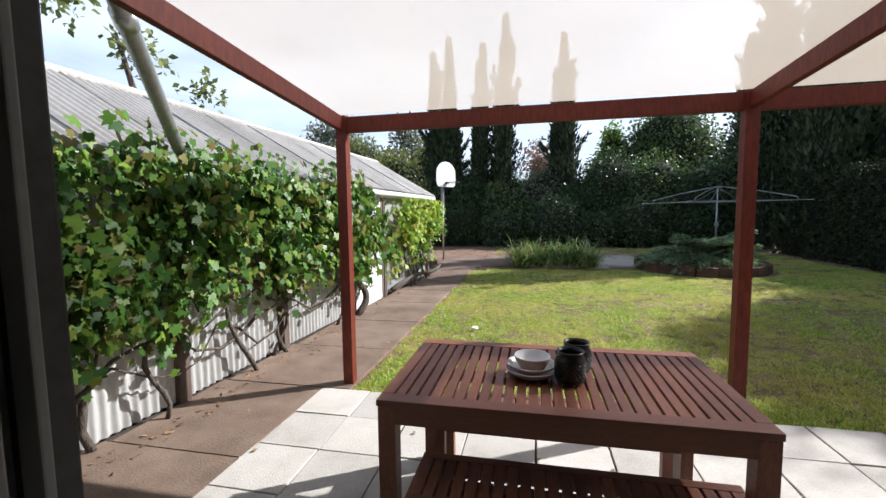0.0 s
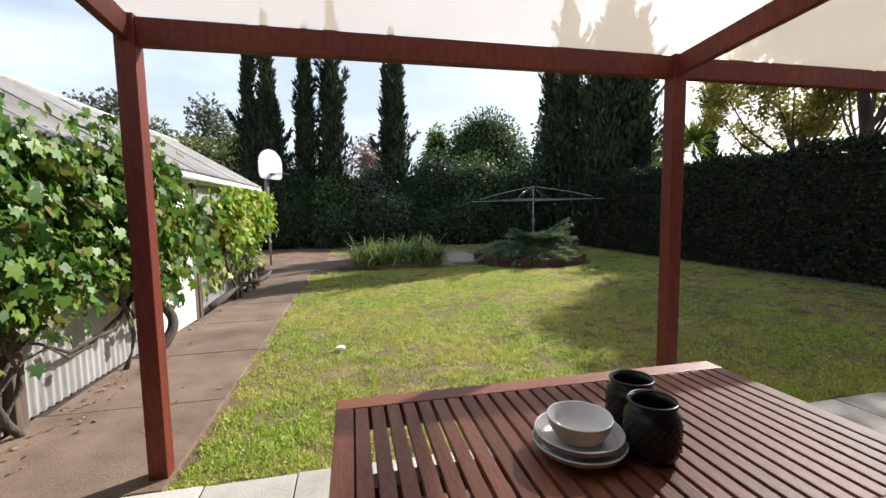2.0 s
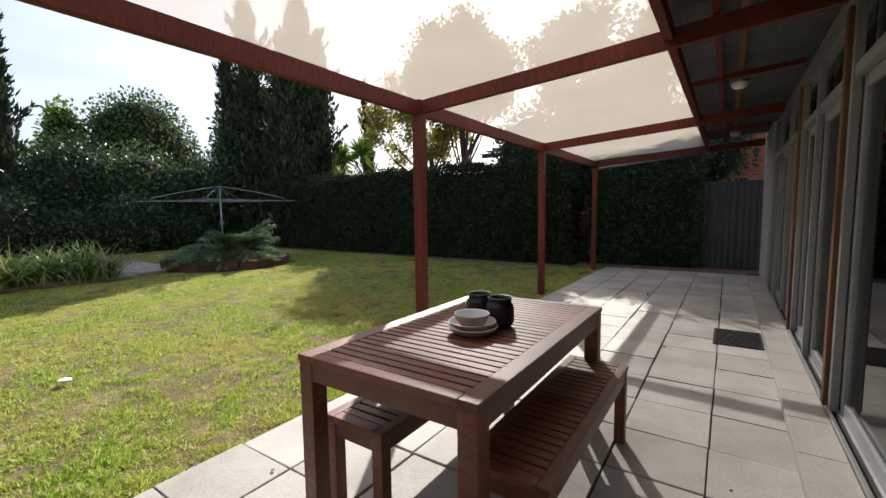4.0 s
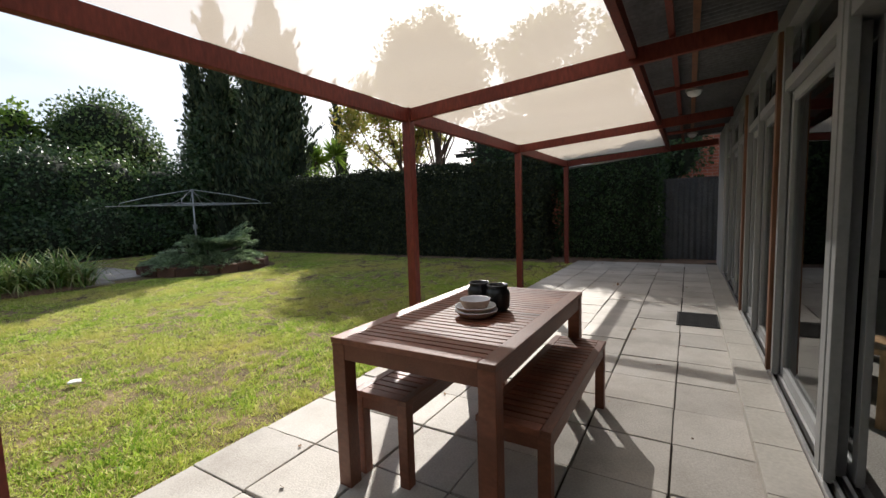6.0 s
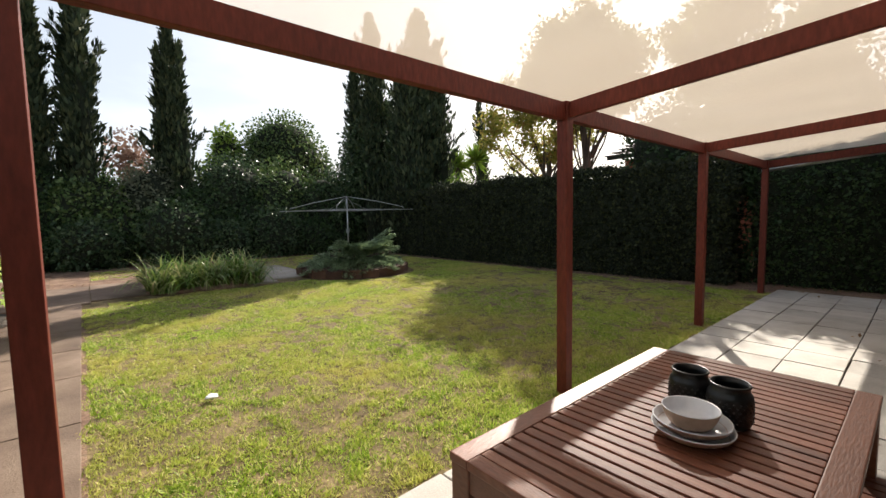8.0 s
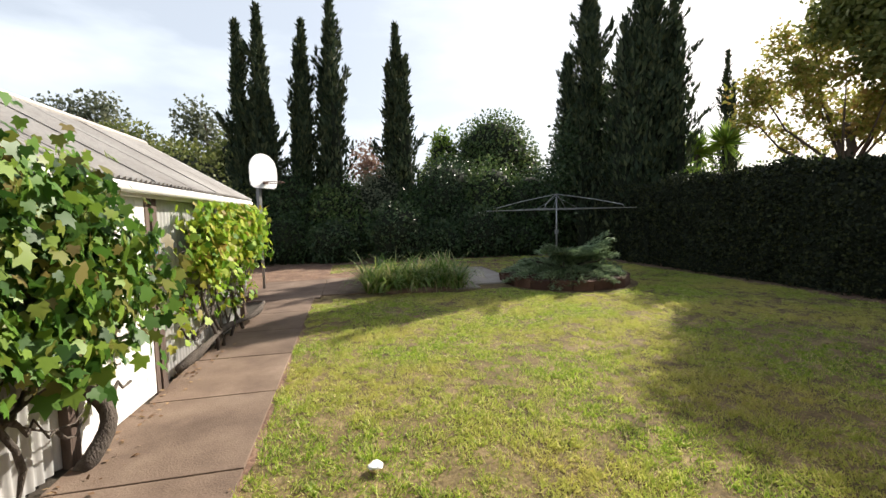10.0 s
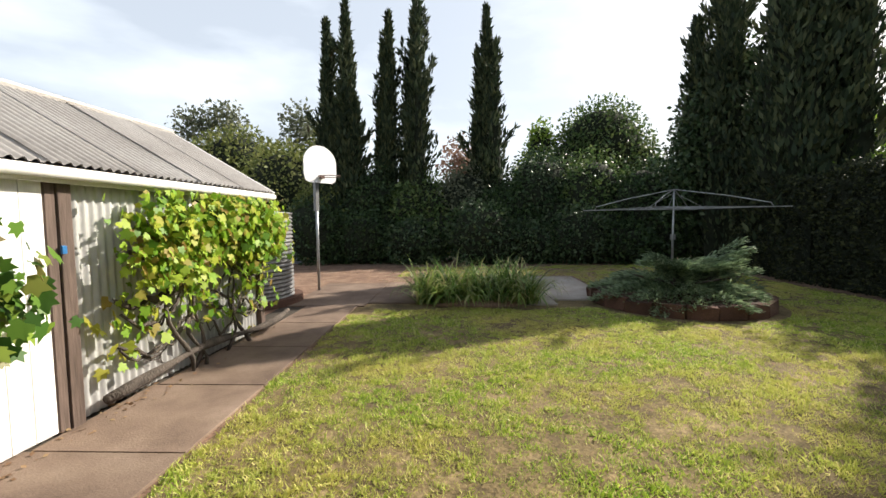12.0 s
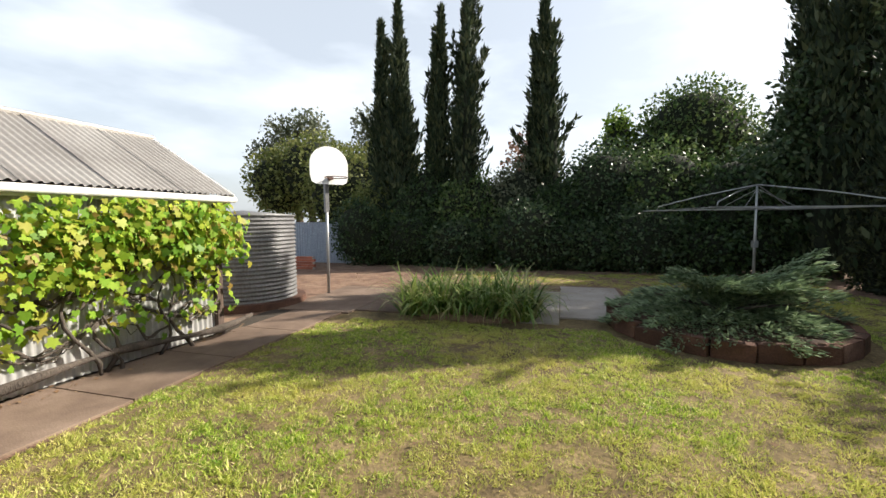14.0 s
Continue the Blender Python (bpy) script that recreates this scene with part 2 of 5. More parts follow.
GUM = leaf_mat("grey_green_leaf", [(0.08, 0.1, 0.06), (0.13, 0.15, 0.09), (0.19, 0.2, 0.13)], 0.35, 0.55)
YELLOWG = leaf_mat("yellowing_leaf", [(0.14, 0.18, 0.03), (0.26, 0.27, 0.05), (0.36, 0.33, 0.08), (0.3, 0.19, 0.06)], 0.45, 0.55)
LIME = leaf_mat("bright_green_leaf", [(0.09, 0.17, 0.025), (0.15, 0.25, 0.035), (0.24, 0.33, 0.05)], 0.42, 0.5)
PINKISH = leaf_mat("bronze_leaf", [(0.22, 0.13, 0.1), (0.3, 0.2, 0.15)], 0.4, 0.6)
JUNI = leaf_mat("juniper_spray", [(0.09, 0.14, 0.07), (0.2, 0.28, 0.145), (0.34, 0.42, 0.24)], 0.25, 0.6)
STRAP = leaf_mat("strap_leaf", [(0.07, 0.14, 0.03), (0.14, 0.24, 0.045), (0.29, 0.37, 0.1), (0.42, 0.38, 0.2)], 0.3, 0.4)
GRASS = leaf_mat("lawn_blade", [(0.12, 0.24, 0.025), (0.3, 0.45, 0.045), (0.5, 0.6, 0.09), (0.78, 0.7, 0.36)], 0.4, 0.5, patch=(0.68, 0.57, 0.2), patch_scale=0.55)
LITTER = leaf_mat("fallen_leaf", [(0.14, 0.08, 0.045), (0.25, 0.15, 0.08), (0.34, 0.24, 0.13)], 0.2, 0.8)
# near-black colour standing in for the shade deep inside foliage
CORE = mat("inner_shade_dark", [(0.008, 0.012, 0.006), (0.02, 0.026, 0.012)], 3, 1.0, 0.5, 20)

glass = bpy.data.materials.new("window_glass")
glass.use_nodes = True
gn, gl = glass.node_tree.nodes, glass.node_tree.links
g_t, g_g, g_f, g_m = gn.new("ShaderNodeBsdfTransparent"), gn.new("ShaderNodeBsdfGlossy"), gn.new("ShaderNodeFresnel"), gn.new("ShaderNodeMixShader")
g_t.inputs["Color"].default_value = (0.8, 0.84, 0.82, 1)
g_g.inputs["Roughness"].default_value = 0.01
g_f.inputs["IOR"].default_value = 1.5
gl.new(g_f.outputs["Fac"], g_m.inputs["Fac"])
gl.new(g_t.outputs["BSDF"], g_m.inputs[1])
gl.new(g_g.outputs["BSDF"], g_m.inputs[2])
gl.new(g_m.outputs["Shader"], gn["Material Output"].inputs["Surface"])

cloth = bpy.data.materials.new("beige_shade_cloth")
cloth.use_nodes = True
cn, cl = cloth.node_tree.nodes, cloth.node_tree.links
c_geo, c_wave, c_n, c_ramp = cn.new("ShaderNodeNewGeometry"), cn.new("ShaderNodeTexWave"), cn.new("ShaderNodeTexNoise"), cn.new("ShaderNodeValToRGB")
c_t, c_l, c_d, c_m1, c_m2 = cn.new("ShaderNodeBsdfTransparent"), cn.new("ShaderNodeBsdfTranslucent"), cn.new("ShaderNodeBsdfDiffuse"), cn.new("ShaderNodeMixShader"), cn.new("ShaderNodeMixShader")
c_n.inputs["Scale"].default_value, c_n.inputs["Detail"].default_value = 1.5, 6
cl.new(c_geo.outputs["Position"], c_n.inputs["Vector"])
c_ramp.color_ramp.elements[0].color, c_ramp.color_ramp.elements[1].color = (0.64, 0.53, 0.41, 1), (0.74, 0.64, 0.52, 1)
cl.new(c_n.outputs["Fac"], c_ramp.inputs["Fac"])
cl.new(c_ramp.outputs["Color"], c_l.inputs["Color"])
c_d.inputs["Color"].default_value = (0.66, 0.62, 0.6, 1)
c_m1.inputs["Fac"].default_value = 0.36      # diffuse against translucent
cl.new(c_l.outputs["BSDF"], c_m1.inputs[1])
cl.new(c_d.outputs["BSDF"], c_m1.inputs[2])
c_wave.inputs["Scale"].default_value, c_wave.inputs["Distortion"].default_value = 90, 0.4
cl.new(c_geo.outputs["Position"], c_wave.inputs["Vector"])
c_mr = cn.new("ShaderNodeMapRange")
c_mr.inputs["To Min"].default_value, c_mr.inputs["To Max"].default_value = 0.56, 0.8
cl.new(c_wave.outputs["Fac"], c_mr.inputs["Value"])
cl.new(c_mr.outputs["Result"], c_m2.inputs["Fac"])
cl.new(c_t.outputs["BSDF"], c_m2.inputs[1])
cl.new(c_m1.outputs["Shader"], c_m2.inputs[2])
cl.new(c_m2.outputs["Shader"], cn["Material Output"].inputs["Surface"])


# ---- mesh helpers ----
def thing(name, label, category, group="", at=(0, 0, 0), turn=0.0, kind=""):
    ob = new(name)
    ob.matrix_basis = pose(*at, 0, 0, turn)
    return tagged(ob, label, category, group, kind)


def link_mesh(name, me, material, parent=None, label="", smooth=False):
    me.materials.append(material)
    if smooth:
        me.polygons.foreach_set("use_smooth", [True] * len(me.polygons))
    ob = new(name, me)
    if parent is not None:
        ob.parent = parent
    return tagged(ob, label)


def part(name, bm, material, parent=None, label="", smooth=False):
    me = bpy.data.meshes.new(name)
    bm.normal_update()
    bm.to_mesh(me)
    bm.free()
    return link_mesh(name, me, material, parent, label, smooth)


def box(x0, y0, z0, x1, y1, z1, bevel=0.0, bm=None):
    b = bm or bmesh.new()
    made = bmesh.ops.create_cube(b, size=1, matrix=Matrix.Translation(((x0 + x1) / 2, (y0 + y1) / 2, (z0 + z1) / 2)) @ Matrix.Diagonal((abs(x1 - x0), abs(y1 - y0), abs(z1 - z0), 1)))
    if bevel:
        edges = list({e for v in made["verts"] for e in v.link_edges})
        bmesh.ops.bevel(b, geom=edges, offset=bevel, segments=2, affect="EDGES", profile=0.6)
    return b


def bar(a, b_, w, h, bm=None, bevel=0.004):
    """A squared timber from a to b."""
    b = bm or bmesh.new()
    a, c = Vector(a), Vector(b_)
    d = c - a
    m = Matrix.Translation((a + c) / 2) @ d.to_track_quat("Y", "Z").to_matrix().to_4x4() @ Matrix.Diagonal((w, d.length, h, 1))
    made = bmesh.ops.create_cube(b, size=1, matrix=m)
    if bevel:
        bmesh.ops.bevel(b, geom=list({e for v in made["verts"] for e in v.link_edges}), offset=bevel, segments=1, affect="EDGES")
    return b


def tube(points, radii, sides=8, bm=None):
    """A tapered tube through points."""
    b = bm or bmesh.new()
    pts = [Vector(p) for p in points]
    if not hasattr(radii, "__len__"):
        radii = [radii] * len(pts)
    rings = []
    for k, p in enumerate(pts):
        d = (pts[min(k + 1, len(pts) - 1)] - pts[max(k - 1, 0)]).normalized()
        u = d.orthogonal().normalized() if k == 0 else (u - d * u.dot(d)).normalized()
        v = d.cross(u)
        rings.append([b.verts.new(p + float(radii[k]) * (math.cos(2 * math.pi * s / sides) * u + math.sin(2 * math.pi * s / sides) * v)) for s in range(sides)])
    for r0, r1 in zip(rings, rings[1:]):
        for s in range(sides):
            b.faces.new((r0[s], r0[(s + 1) % sides], r1[(s + 1) % sides], r1[s]))
    b.faces.new(rings[0][::-1])
    b.faces.new(rings[-1])
    return b


def lathe(profile, sides=32, bm=None, at=(0, 0, 0)):
    """Turns (radius, height) pairs round z."""
    b = bm or bmesh.new()
    rings = []
    for r, z in profile:
        rings.append([b.verts.new((at[0] + r * math.cos(2 * math.pi * s / sides), at[1] + r * math.sin(2 * math.pi * s / sides), at[2] + z)) for s in range(sides)])
    for r0, r1 in zip(rings, rings[1:]):
        for s in range(sides):
            b.faces.new((r0[s], r0[(s + 1) % sides], r1[(s + 1) % sides], r1[s]))
    return b


def np_mesh(name, verts, faces):
    """A mesh from arrays: verts n x 3, faces m x k."""
    me = bpy.data.meshes.new(name)
    k = faces.shape[1]
    me.vertices.add(len(verts))
    me.vertices.foreach_set("co", np.ascontiguousarray(verts, np.float32).ravel())
    me.loops.add(faces.size)
    me.loops.foreach_set("vertex_index", np.ascontiguousarray(faces, np.int32).ravel())
    me.polygons.add(len(faces))
    me.polygons.foreach_set("loop_start", np.arange(0, faces.size, k, dtype=np.int32))
    me.polygons.foreach_set("loop_total", np.full(len(faces), k, np.int32))
    me.update(calc_edges=True)
    return me


def unit(v):
    return v / np.maximum(np.linalg.norm(v, axis=-1, keepdims=True), 1e-9)


def frames_of(y_axis, toward):
    """Turns with y along y_axis and z near toward."""
    y = unit(y_axis)
    x = unit(np.cross(y, toward))
    return np.stack([x, y, np.cross(x, y)], axis=-1)


DIAMOND = (np.array([(0, 0, 0), (0.32, 0.45, 0.06), (0, 1, 0), (-0.32, 0.45, 0.06)]), np.array([(0, 1, 2, 3)]))
SPRAY = (np.array([(0, 0, 0), (0.14, 0.35, 0.03), (0, 1, 0), (-0.14, 0.4, -0.03)]), np.array([(0, 1, 2, 3)]))
LOBED = (np.array([(0, 0, 0), (0.3, -0.12, 0.05), (0.5, 0.18, 0.0), (0.34, 0.3, 0.04), (0.48, 0.62, -0.06), (0.2, 0.62, 0.03), (0, 1.0, -0.1), (-0.2, 0.62, 0.03), (-0.48, 0.62, -0.06), (-0.34, 0.3, 0.04), (-0.5, 0.18, 0.0), (-0.3, -0.12, 0.05)]),
         np.array([(0, 1, 2, 3), (0, 3, 4, 5), (0, 5, 6, 7), (0, 7, 8, 9), (0, 9, 10, 11)]))
BLADE = (np.array([(-0.5, 0, 0), (0.5, 0, 0), (0, 1, 0)]), np.array([(0, 1, 2)]))


def scatter(name, shape, pos, turns, size, material, parent=None, label="", wide=1.0):
    """Many small blades as one mesh."""
    tv, tf = shape
    n, k = len(pos), len(tv)
    t = tv * np.array([wide, 1, 1])
    v = np.einsum("nij,kj->nki", turns, t) * np.reshape(size, (-1, 1, 1)) + pos[:, None, :]
    f = (tf[None] + (np.arange(n) * k)[:, None, None]).reshape(-1, tf.shape[1])
    return link_mesh(name, np_mesh(name, v.reshape(-1, 3), f), material, parent, label)


def lumps(dirs, knobs, depth=0.4):
    return 1 - depth + depth * np.clip((dirs @ knobs.T).max(axis=1) * 1.25 - 0.2, 0, 1.1)


def crown(parent, blobs, count, size, material, shape=DIAMOND, name="crown", depth=0.4, inner=0.78, core=True, shell=0.7, wide=1.0, droop=0.0):
    """A leafy crown on ellipsoids (x, y, z, rx, ry, rz), with clumps, gaps and a near-black core for inner shade."""
    weights = np.array([b[3] * b[4] + b[4] * b[5] + b[3] * b[5] for b in blobs])
    pos, out = [], []
    cb = bmesh.new()
    for b, w in zip(blobs, weights / weights.sum()):
        knobs = unit(rng.normal(size=(26, 3)))
        n = int(count * w)
        d = unit(rng.normal(size=(n, 3)))
        c, r = np.array(b[:3]), np.array(b[3:])
        rad = lumps(d, knobs, depth) * rng.uniform(shell, 1.06, n)
        pos.append(c + d * r * rad[:, None])
        out.append(unit(d / r))
        if core:
            ball = bmesh.ops.create_icosphere(cb, subdivisions=3, radius=1)["verts"]
            dd = np.array([v.co[:] for v in ball])
            dd = unit(dd)
            rr = lumps(dd, knobs, depth) * inner
            for v, q in zip(ball, c + dd * r * rr[:, None]):
                v.co = q
    pos, out = np.concatenate(pos), np.concatenate(out)
    keep = pos[:, 2] > 0.02
    pos, out = pos[keep], out[keep]
    n = len(pos)
    y = unit(out * 0.5 + rng.normal(size=(n, 3)) * 0.7 + np.array([0, 0, -droop]))
    ob = scatter(name, shape, pos, frames_of(y, out + rng.normal(size=(n, 3)) * 0.6), size * rng.uniform(0.6, 1.3, n), material, parent, wide=wide)
    if core:
        # added solid body: stops light leaking through and paints the crown's inner shade
        part("shade_core", cb, CORE, parent, "near-black solid core giving the crown its inner shade", True)
    else:
        cb.free()
    return ob


def trunk(parent, base, top, r0, r1, bend=0.15, name="trunk", material=None):
    a, c = Vector(base), Vector(top)
    pts = [a.lerp(c, k / 5) + Vector((rng.normal() * bend * (0 < k < 5), rng.normal() * bend * (0 < k < 5), 0)) for k in range(6)]
    return part(name, tube(pts, [r0 + (r1 - r0) * k / 5 for k in range(6)], 8), material or TRUNK, parent, smooth=True)


def corrugated(name, width, length, pitch, amp, material, parent, along="v", base=None, rows=2):
    """A wavy sheet of real thickness: u across the waves (0..width), v along (0..length), w out."""
    n = max(2, int(round(width / pitch * 8)))
    u = np.linspace(0, width, n + 1)
    w = amp * np.cos(2 * np.pi * u / pitch)
    vs = np.linspace(0, length, rows)
    top = np.array([(a, v, c) for v in vs for a, c in zip(u, w)])
    low = top - np.array([0, 0, 0.003])
    q = n + 1
    f = np.array([(r * q + k, r * q + k + 1, (r + 1) * q + k + 1, (r + 1) * q + k) for r in range(rows - 1) for k in range(n)])
    verts, faces = np.concatenate([top, low]), np.concatenate([f, f[:, ::-1] + len(top)])
    return link_mesh(name, np_mesh(name, verts, faces), material, parent, smooth=True)


# ---- ground ----
gb = bmesh.new()
for x0, x1 in ((-400, 400),):
    gb.faces.new([gb.verts.new(p) for p in ((x0, -400, -0.012), (x1, -400, -0.012), (x1, 400, -0.012), (x0, 400, -0.012))])
tagged(part("ground", gb, SOIL), "patchy sunlit lawn soil running to the horizon", "ground", kind="structure")


def sheet(name, x0, y0, x1, y1, z, material, label, n=24, wob=0.12):
    """A low sheet of earth with an uneven rim."""
    b = bmesh.new()
    ring = []
    for k in range(n * 4):
        s, q = divmod(k, n)
        f = q / n
        p = ((x0 + (x1 - x0) * f, y0), (x1, y0 + (y1 - y0) * f), (x1 - (x1 - x0) * f, y1), (x0, y1 - (y1 - y0) * f))[s]
        ring.append(b.verts.new((p[0] + rng.normal() * wob * 0.5, p[1] + rng.normal() * wob * 0.5, z)))
    b.faces.new(ring)
    return tagged(part(name, b, material), label, "ground", kind="structure")


sheet("garden_bed", -9, 14.6, 12, 21, -0.004, MULCH, "bare shaded earth under the back hedge with leaf litter", wob=0.35)
sheet("hedge_bed", 7.9, 0.4, 11, 14.4, -0.002, MULCH, "dark bare earth along the clipped hedge", wob=0.25)
sheet("shed_bed", -6, -3, -1.35, 15, -0.006, MULCH, "reddish earth strip at the foot of the shed", wob=0.06)


# ---- shed ----
SX, SY, STURN = -2.68, 2.7, -2.3
shed = thing("shed", "long low corrugated iron shed with a weathered gable roof", "shed", at=(SX, SY, 0), turn=STURN)
WALL_M = Matrix(((0, 0, 1, 0), (1, 0, 0, 0), (0, 1, 0, 0), (0, 0, 0, 1)))
posts_v = [(-4.1, DARKTIMBER), (-2.6, DARKTIMBER), (-1.15, DARKTIMBER), (0.25, DARKTIMBER), (1.6, DARKTIMBER), (3.3, DARKTIMBER), (4.56, DARKTIMBER), (7.3, DARKTIMBER)]
for v, m_ in posts_v:
    part("post", box(0.0, v - 0.05, 0, 0.085, v + 0.05, 1.84, 0.006), m_, shed, "rough dark timber wall post")
spans = [(-4.05, -2.65, 1.84), (-2.55, -1.2, 1.84), (-1.1, 0.2, 1.84), (0.3, 1.55, 1.84), (1.65, 3.25, 1.84), (4.62, 5.9, 1.84), (5.9, 7.25, 1.32)]
for a, c, h in spans:
    ob = corrugated("wall_sheet", c - a, h - 0.02, 0.076, 0.011, IRON, shed)
    ob.matrix_basis = Matrix.Translation((0.018, a, 0.02)) @ WALL_M
for z in (0.62, 1.25):
    part("girt", box(-0.08, -4.1, z, -0.01, 7.3, z + 0.07), DARKTIMBER, shed)
# end and back walls
for v in (-4.15, 7.38):
    b = bmesh.new()
    prof = [(0, 0), (0, 1.86), (-1.28, 2.76), (-2.75, 1.86), (-2.75, 0)]
    f0 = [b.verts.new((x, v, z)) for x, z in prof]
    f1 = [b.verts.new((x, v - 0.06, z)) for x, z in prof]
    b.faces.new(f0), b.faces.new(f1[::-1])
    for k in range(5):
        b.faces.new((f0[k], f1[k], f1[(k + 1) % 5], f0[(k + 1) % 5]))
    part("gable_wall", b, IRON, shed)
part("back_wall", box(-2.78, -4.15, 0, -2.72, 7.35, 1.85), IRON, shed)
# white plank door
door = part("shed_door", box(0.03, 3.36, 0.02, 0.055, 4.42, 1.84), WHITE, shed, "white painted board door, dirty at the foot")
for k in range(7):
    part("board", box(0.055, 3.362 + k * 0.151, 0.03, 0.067, 3.362 + k * 0.151 + 0.147, 1.83, 0.003), WHITE, door)
part("handle", tube([(0.07, 4.3, 0.92), (0.1, 4.3, 0.94), (0.1, 4.3, 1.04), (0.07, 4.3, 1.06)], 0.008), GALV, door, "small metal pull handle")
part("tap_cover", box(0.086, 4.5, 1.3, 0.105, 4.535, 1.36, 0.004), BLUEPLAS, shed, "small blue plastic fitting on the post")
part("jamb", box(0.0, 4.43, 0, 0.07, 4.5, 1.84, 0.004), DARKTIMBER, shed)
# high strip window under the eave
win = part("shed_window", box(0.0, 5.92, 1.32, 0.06, 7.24, 1.36, 0.004), WHITE, shed, "dark strip window under the eave, white frame")
part("window_head", box(0.0, 5.92, 1.76, 0.06, 7.24, 1.84, 0.004), WHITE, win)
for v in (5.92, 6.36, 6.8, 7.2):
    part("mullion", box(0.0, v, 1.36, 0.055, v + 0.045, 1.76, 0.004), WHITE, win)
for v in (5.965, 6.405, 6.845):
    p = part("pane", box(0.022, v, 1.36, 0.028, v + 0.395 if v < 6.8 else 7.2, 1.76), glass, win)
    p.visible_shadow = False
# roof: sheets front and back, cap, fascia
EAVE_X, EAVE_Z, RIDGE_X, RIDGE_Z = 0.2, 1.93, -1.28, 2.80
run = Vector((RIDGE_X - EAVE_X, 0, RIDGE_Z - EAVE_Z))
up_f = run.normalized()
roof = part("roof", bar((RIDGE_X, -4.3, RIDGE_Z - 0.06), (RIDGE_X, 7.45, RIDGE_Z - 0.06), 0.05, 0.1), DARKTIMBER, shed, "weathered corrugated iron gable roof")
first = None
for side in (1, -1):
    for k in range(15):
        v0 = -4.3 + k * 0.786
        d = Vector((up_f.x * side, 0, up_f.z))
        ox = EAVE_X if side == 1 else 2 * RIDGE_X - EAVE_X
        u = Vector((0, side, 0))
        w = u.cross(d)
        m = Matrix((( u.x, d.x, w.x, ox), (u.y, d.y, w.y, v0 + (0 if side == 1 else 0.8)), (u.z, d.z, w.z, EAVE_Z + 0.004 * (k % 2)), (0, 0, 0, 1)))
        if first is None:
            first = corrugated("roof_sheet", 0.8, run.length + 0.02, 0.08, 0.013, ROOFIRON, roof)
            ob = first
        else:
            ob = new("roof_sheet", first.data)
            ob.parent = roof
        ob.matrix_basis = m
part("ridge_cap", tube([(RIDGE_X, -4.35, RIDGE_Z + 0.0), (RIDGE_X, 7.5, RIDGE_Z + 0.0)], 0.05, 10), ROOFIRON, roof)
part("fascia", box(0.1, -4.3, 1.80, 0.125, 7.5, 1.9, 0.004), WHITE, shed, "white painted fascia board")
part("gutter", tube([(0.185, -4.3, 1.868), (0.185, 7.52, 1.868)], 0.042, 10), WHITE, shed, "white eave gutter", True)
for side in (1, -1):
    a = Vector((EAVE_X if side == 1 else 2 * RIDGE_X - EAVE_X, 7.47, EAVE_Z - 0.05))
    part("barge_board", bar(a, (RIDGE_X, 7.47, RIDGE_Z - 0.05), 0.022, 0.12), WHITE, shed)


def shed_pt(u, v, z):
    c, s = math.cos(radians(STURN)), math.sin(radians(STURN))
    return np.array((SX + u * c - v * s, SY + u * s + v * c, z))


# ---- house ----
HY = 0.62                                    # outer face of the glazed wall
house = thing("house", "single storey house with a glazed wall of grey framed sliding doors", "house")
part("wall_left", box(-1.75, 0.36, 0, -0.5, HY, 2.62), RENDER, house, "pale painted wall beside the door")
part("wall_right", box(6.75, 0.36, 0, 8.3, HY, 2.62), RENDER, house, "white painted end wall")
part("end_wall", box(8.06, -7, 0, 8.3, 0.355, 2.62), RENDER, house)
part("side_wall", box(-1.75, -7, 0, -1.5, 0.355, 2.62), RENDER, house)
part("rear_wall", box(-1.5, -7, 0, 8.05, -6.8, 2.62), PLASTER, house)
part("room_wall", box(6.0, -6.8, 0.05, 6.15, -1.05, 2.5), PLASTER, house)
part("room_wall", box(6.0, -0.62, 0.05, 6.15, 0.35, 2.5), PLASTER, house)
part("room_wall", box(6.0, -1.05, 0.05, 6.15, -0.62, 1.4), PLASTER, house)
part("room_wall", box(6.0, -1.05, 2.0, 6.15, -0.62, 2.5), PLASTER, house)
part("room_floor", box(-1.5, -6.8, -0.01, 8.05, 0.44, 0.05), CARPET, house, "pale grey room floor")
part("room_ceiling", box(-1.5, -6.8, 2.5, 8.05, 0.35, 2.56), PLASTER, house)
part("eaves_roof", bar((3.3, -7.2, 2.95), (3.3, 0.9, 2.72), 10.6, 0.06), ROOFIRON, house)
part("header", box(-0.5, 0.44, 2.46, 6.75, 0.58, 2.62), FRAME, house)
part("transom", box(-0.5, 0.45, 2.04, 6.75, 0.585, 2.11, 0.004), FRAME, house, "grey painted transom")
mull = [-0.508, 0.46, 1.8, 2.95, 3.75, 4.8, 5.9, 6.69]
for x in mull:
    # only the left upright gets the copy coloured dark for shade
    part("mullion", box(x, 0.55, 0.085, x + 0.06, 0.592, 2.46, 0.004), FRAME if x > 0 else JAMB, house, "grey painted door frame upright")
part("jamb_cover", box(0.522, 0.55, 0.085, 0.6, 0.596, 2.46, 0.004), FRAME, house, "grey painted wide door jamb")
for x in (1.875, 3.83):
    part("brown_post", box(x, 0.55, 0.085, x + 0.07, 0.615, 2.46, 0.005), BROWN, house, "stained brown timber post")
for a, c in zip(mull, mull[1:]):
    p = part("highlight_pane", box(a + 0.06, 0.5, 2.11, c, 0.506, 2.46), glass, house)
    p.visible_shadow = False
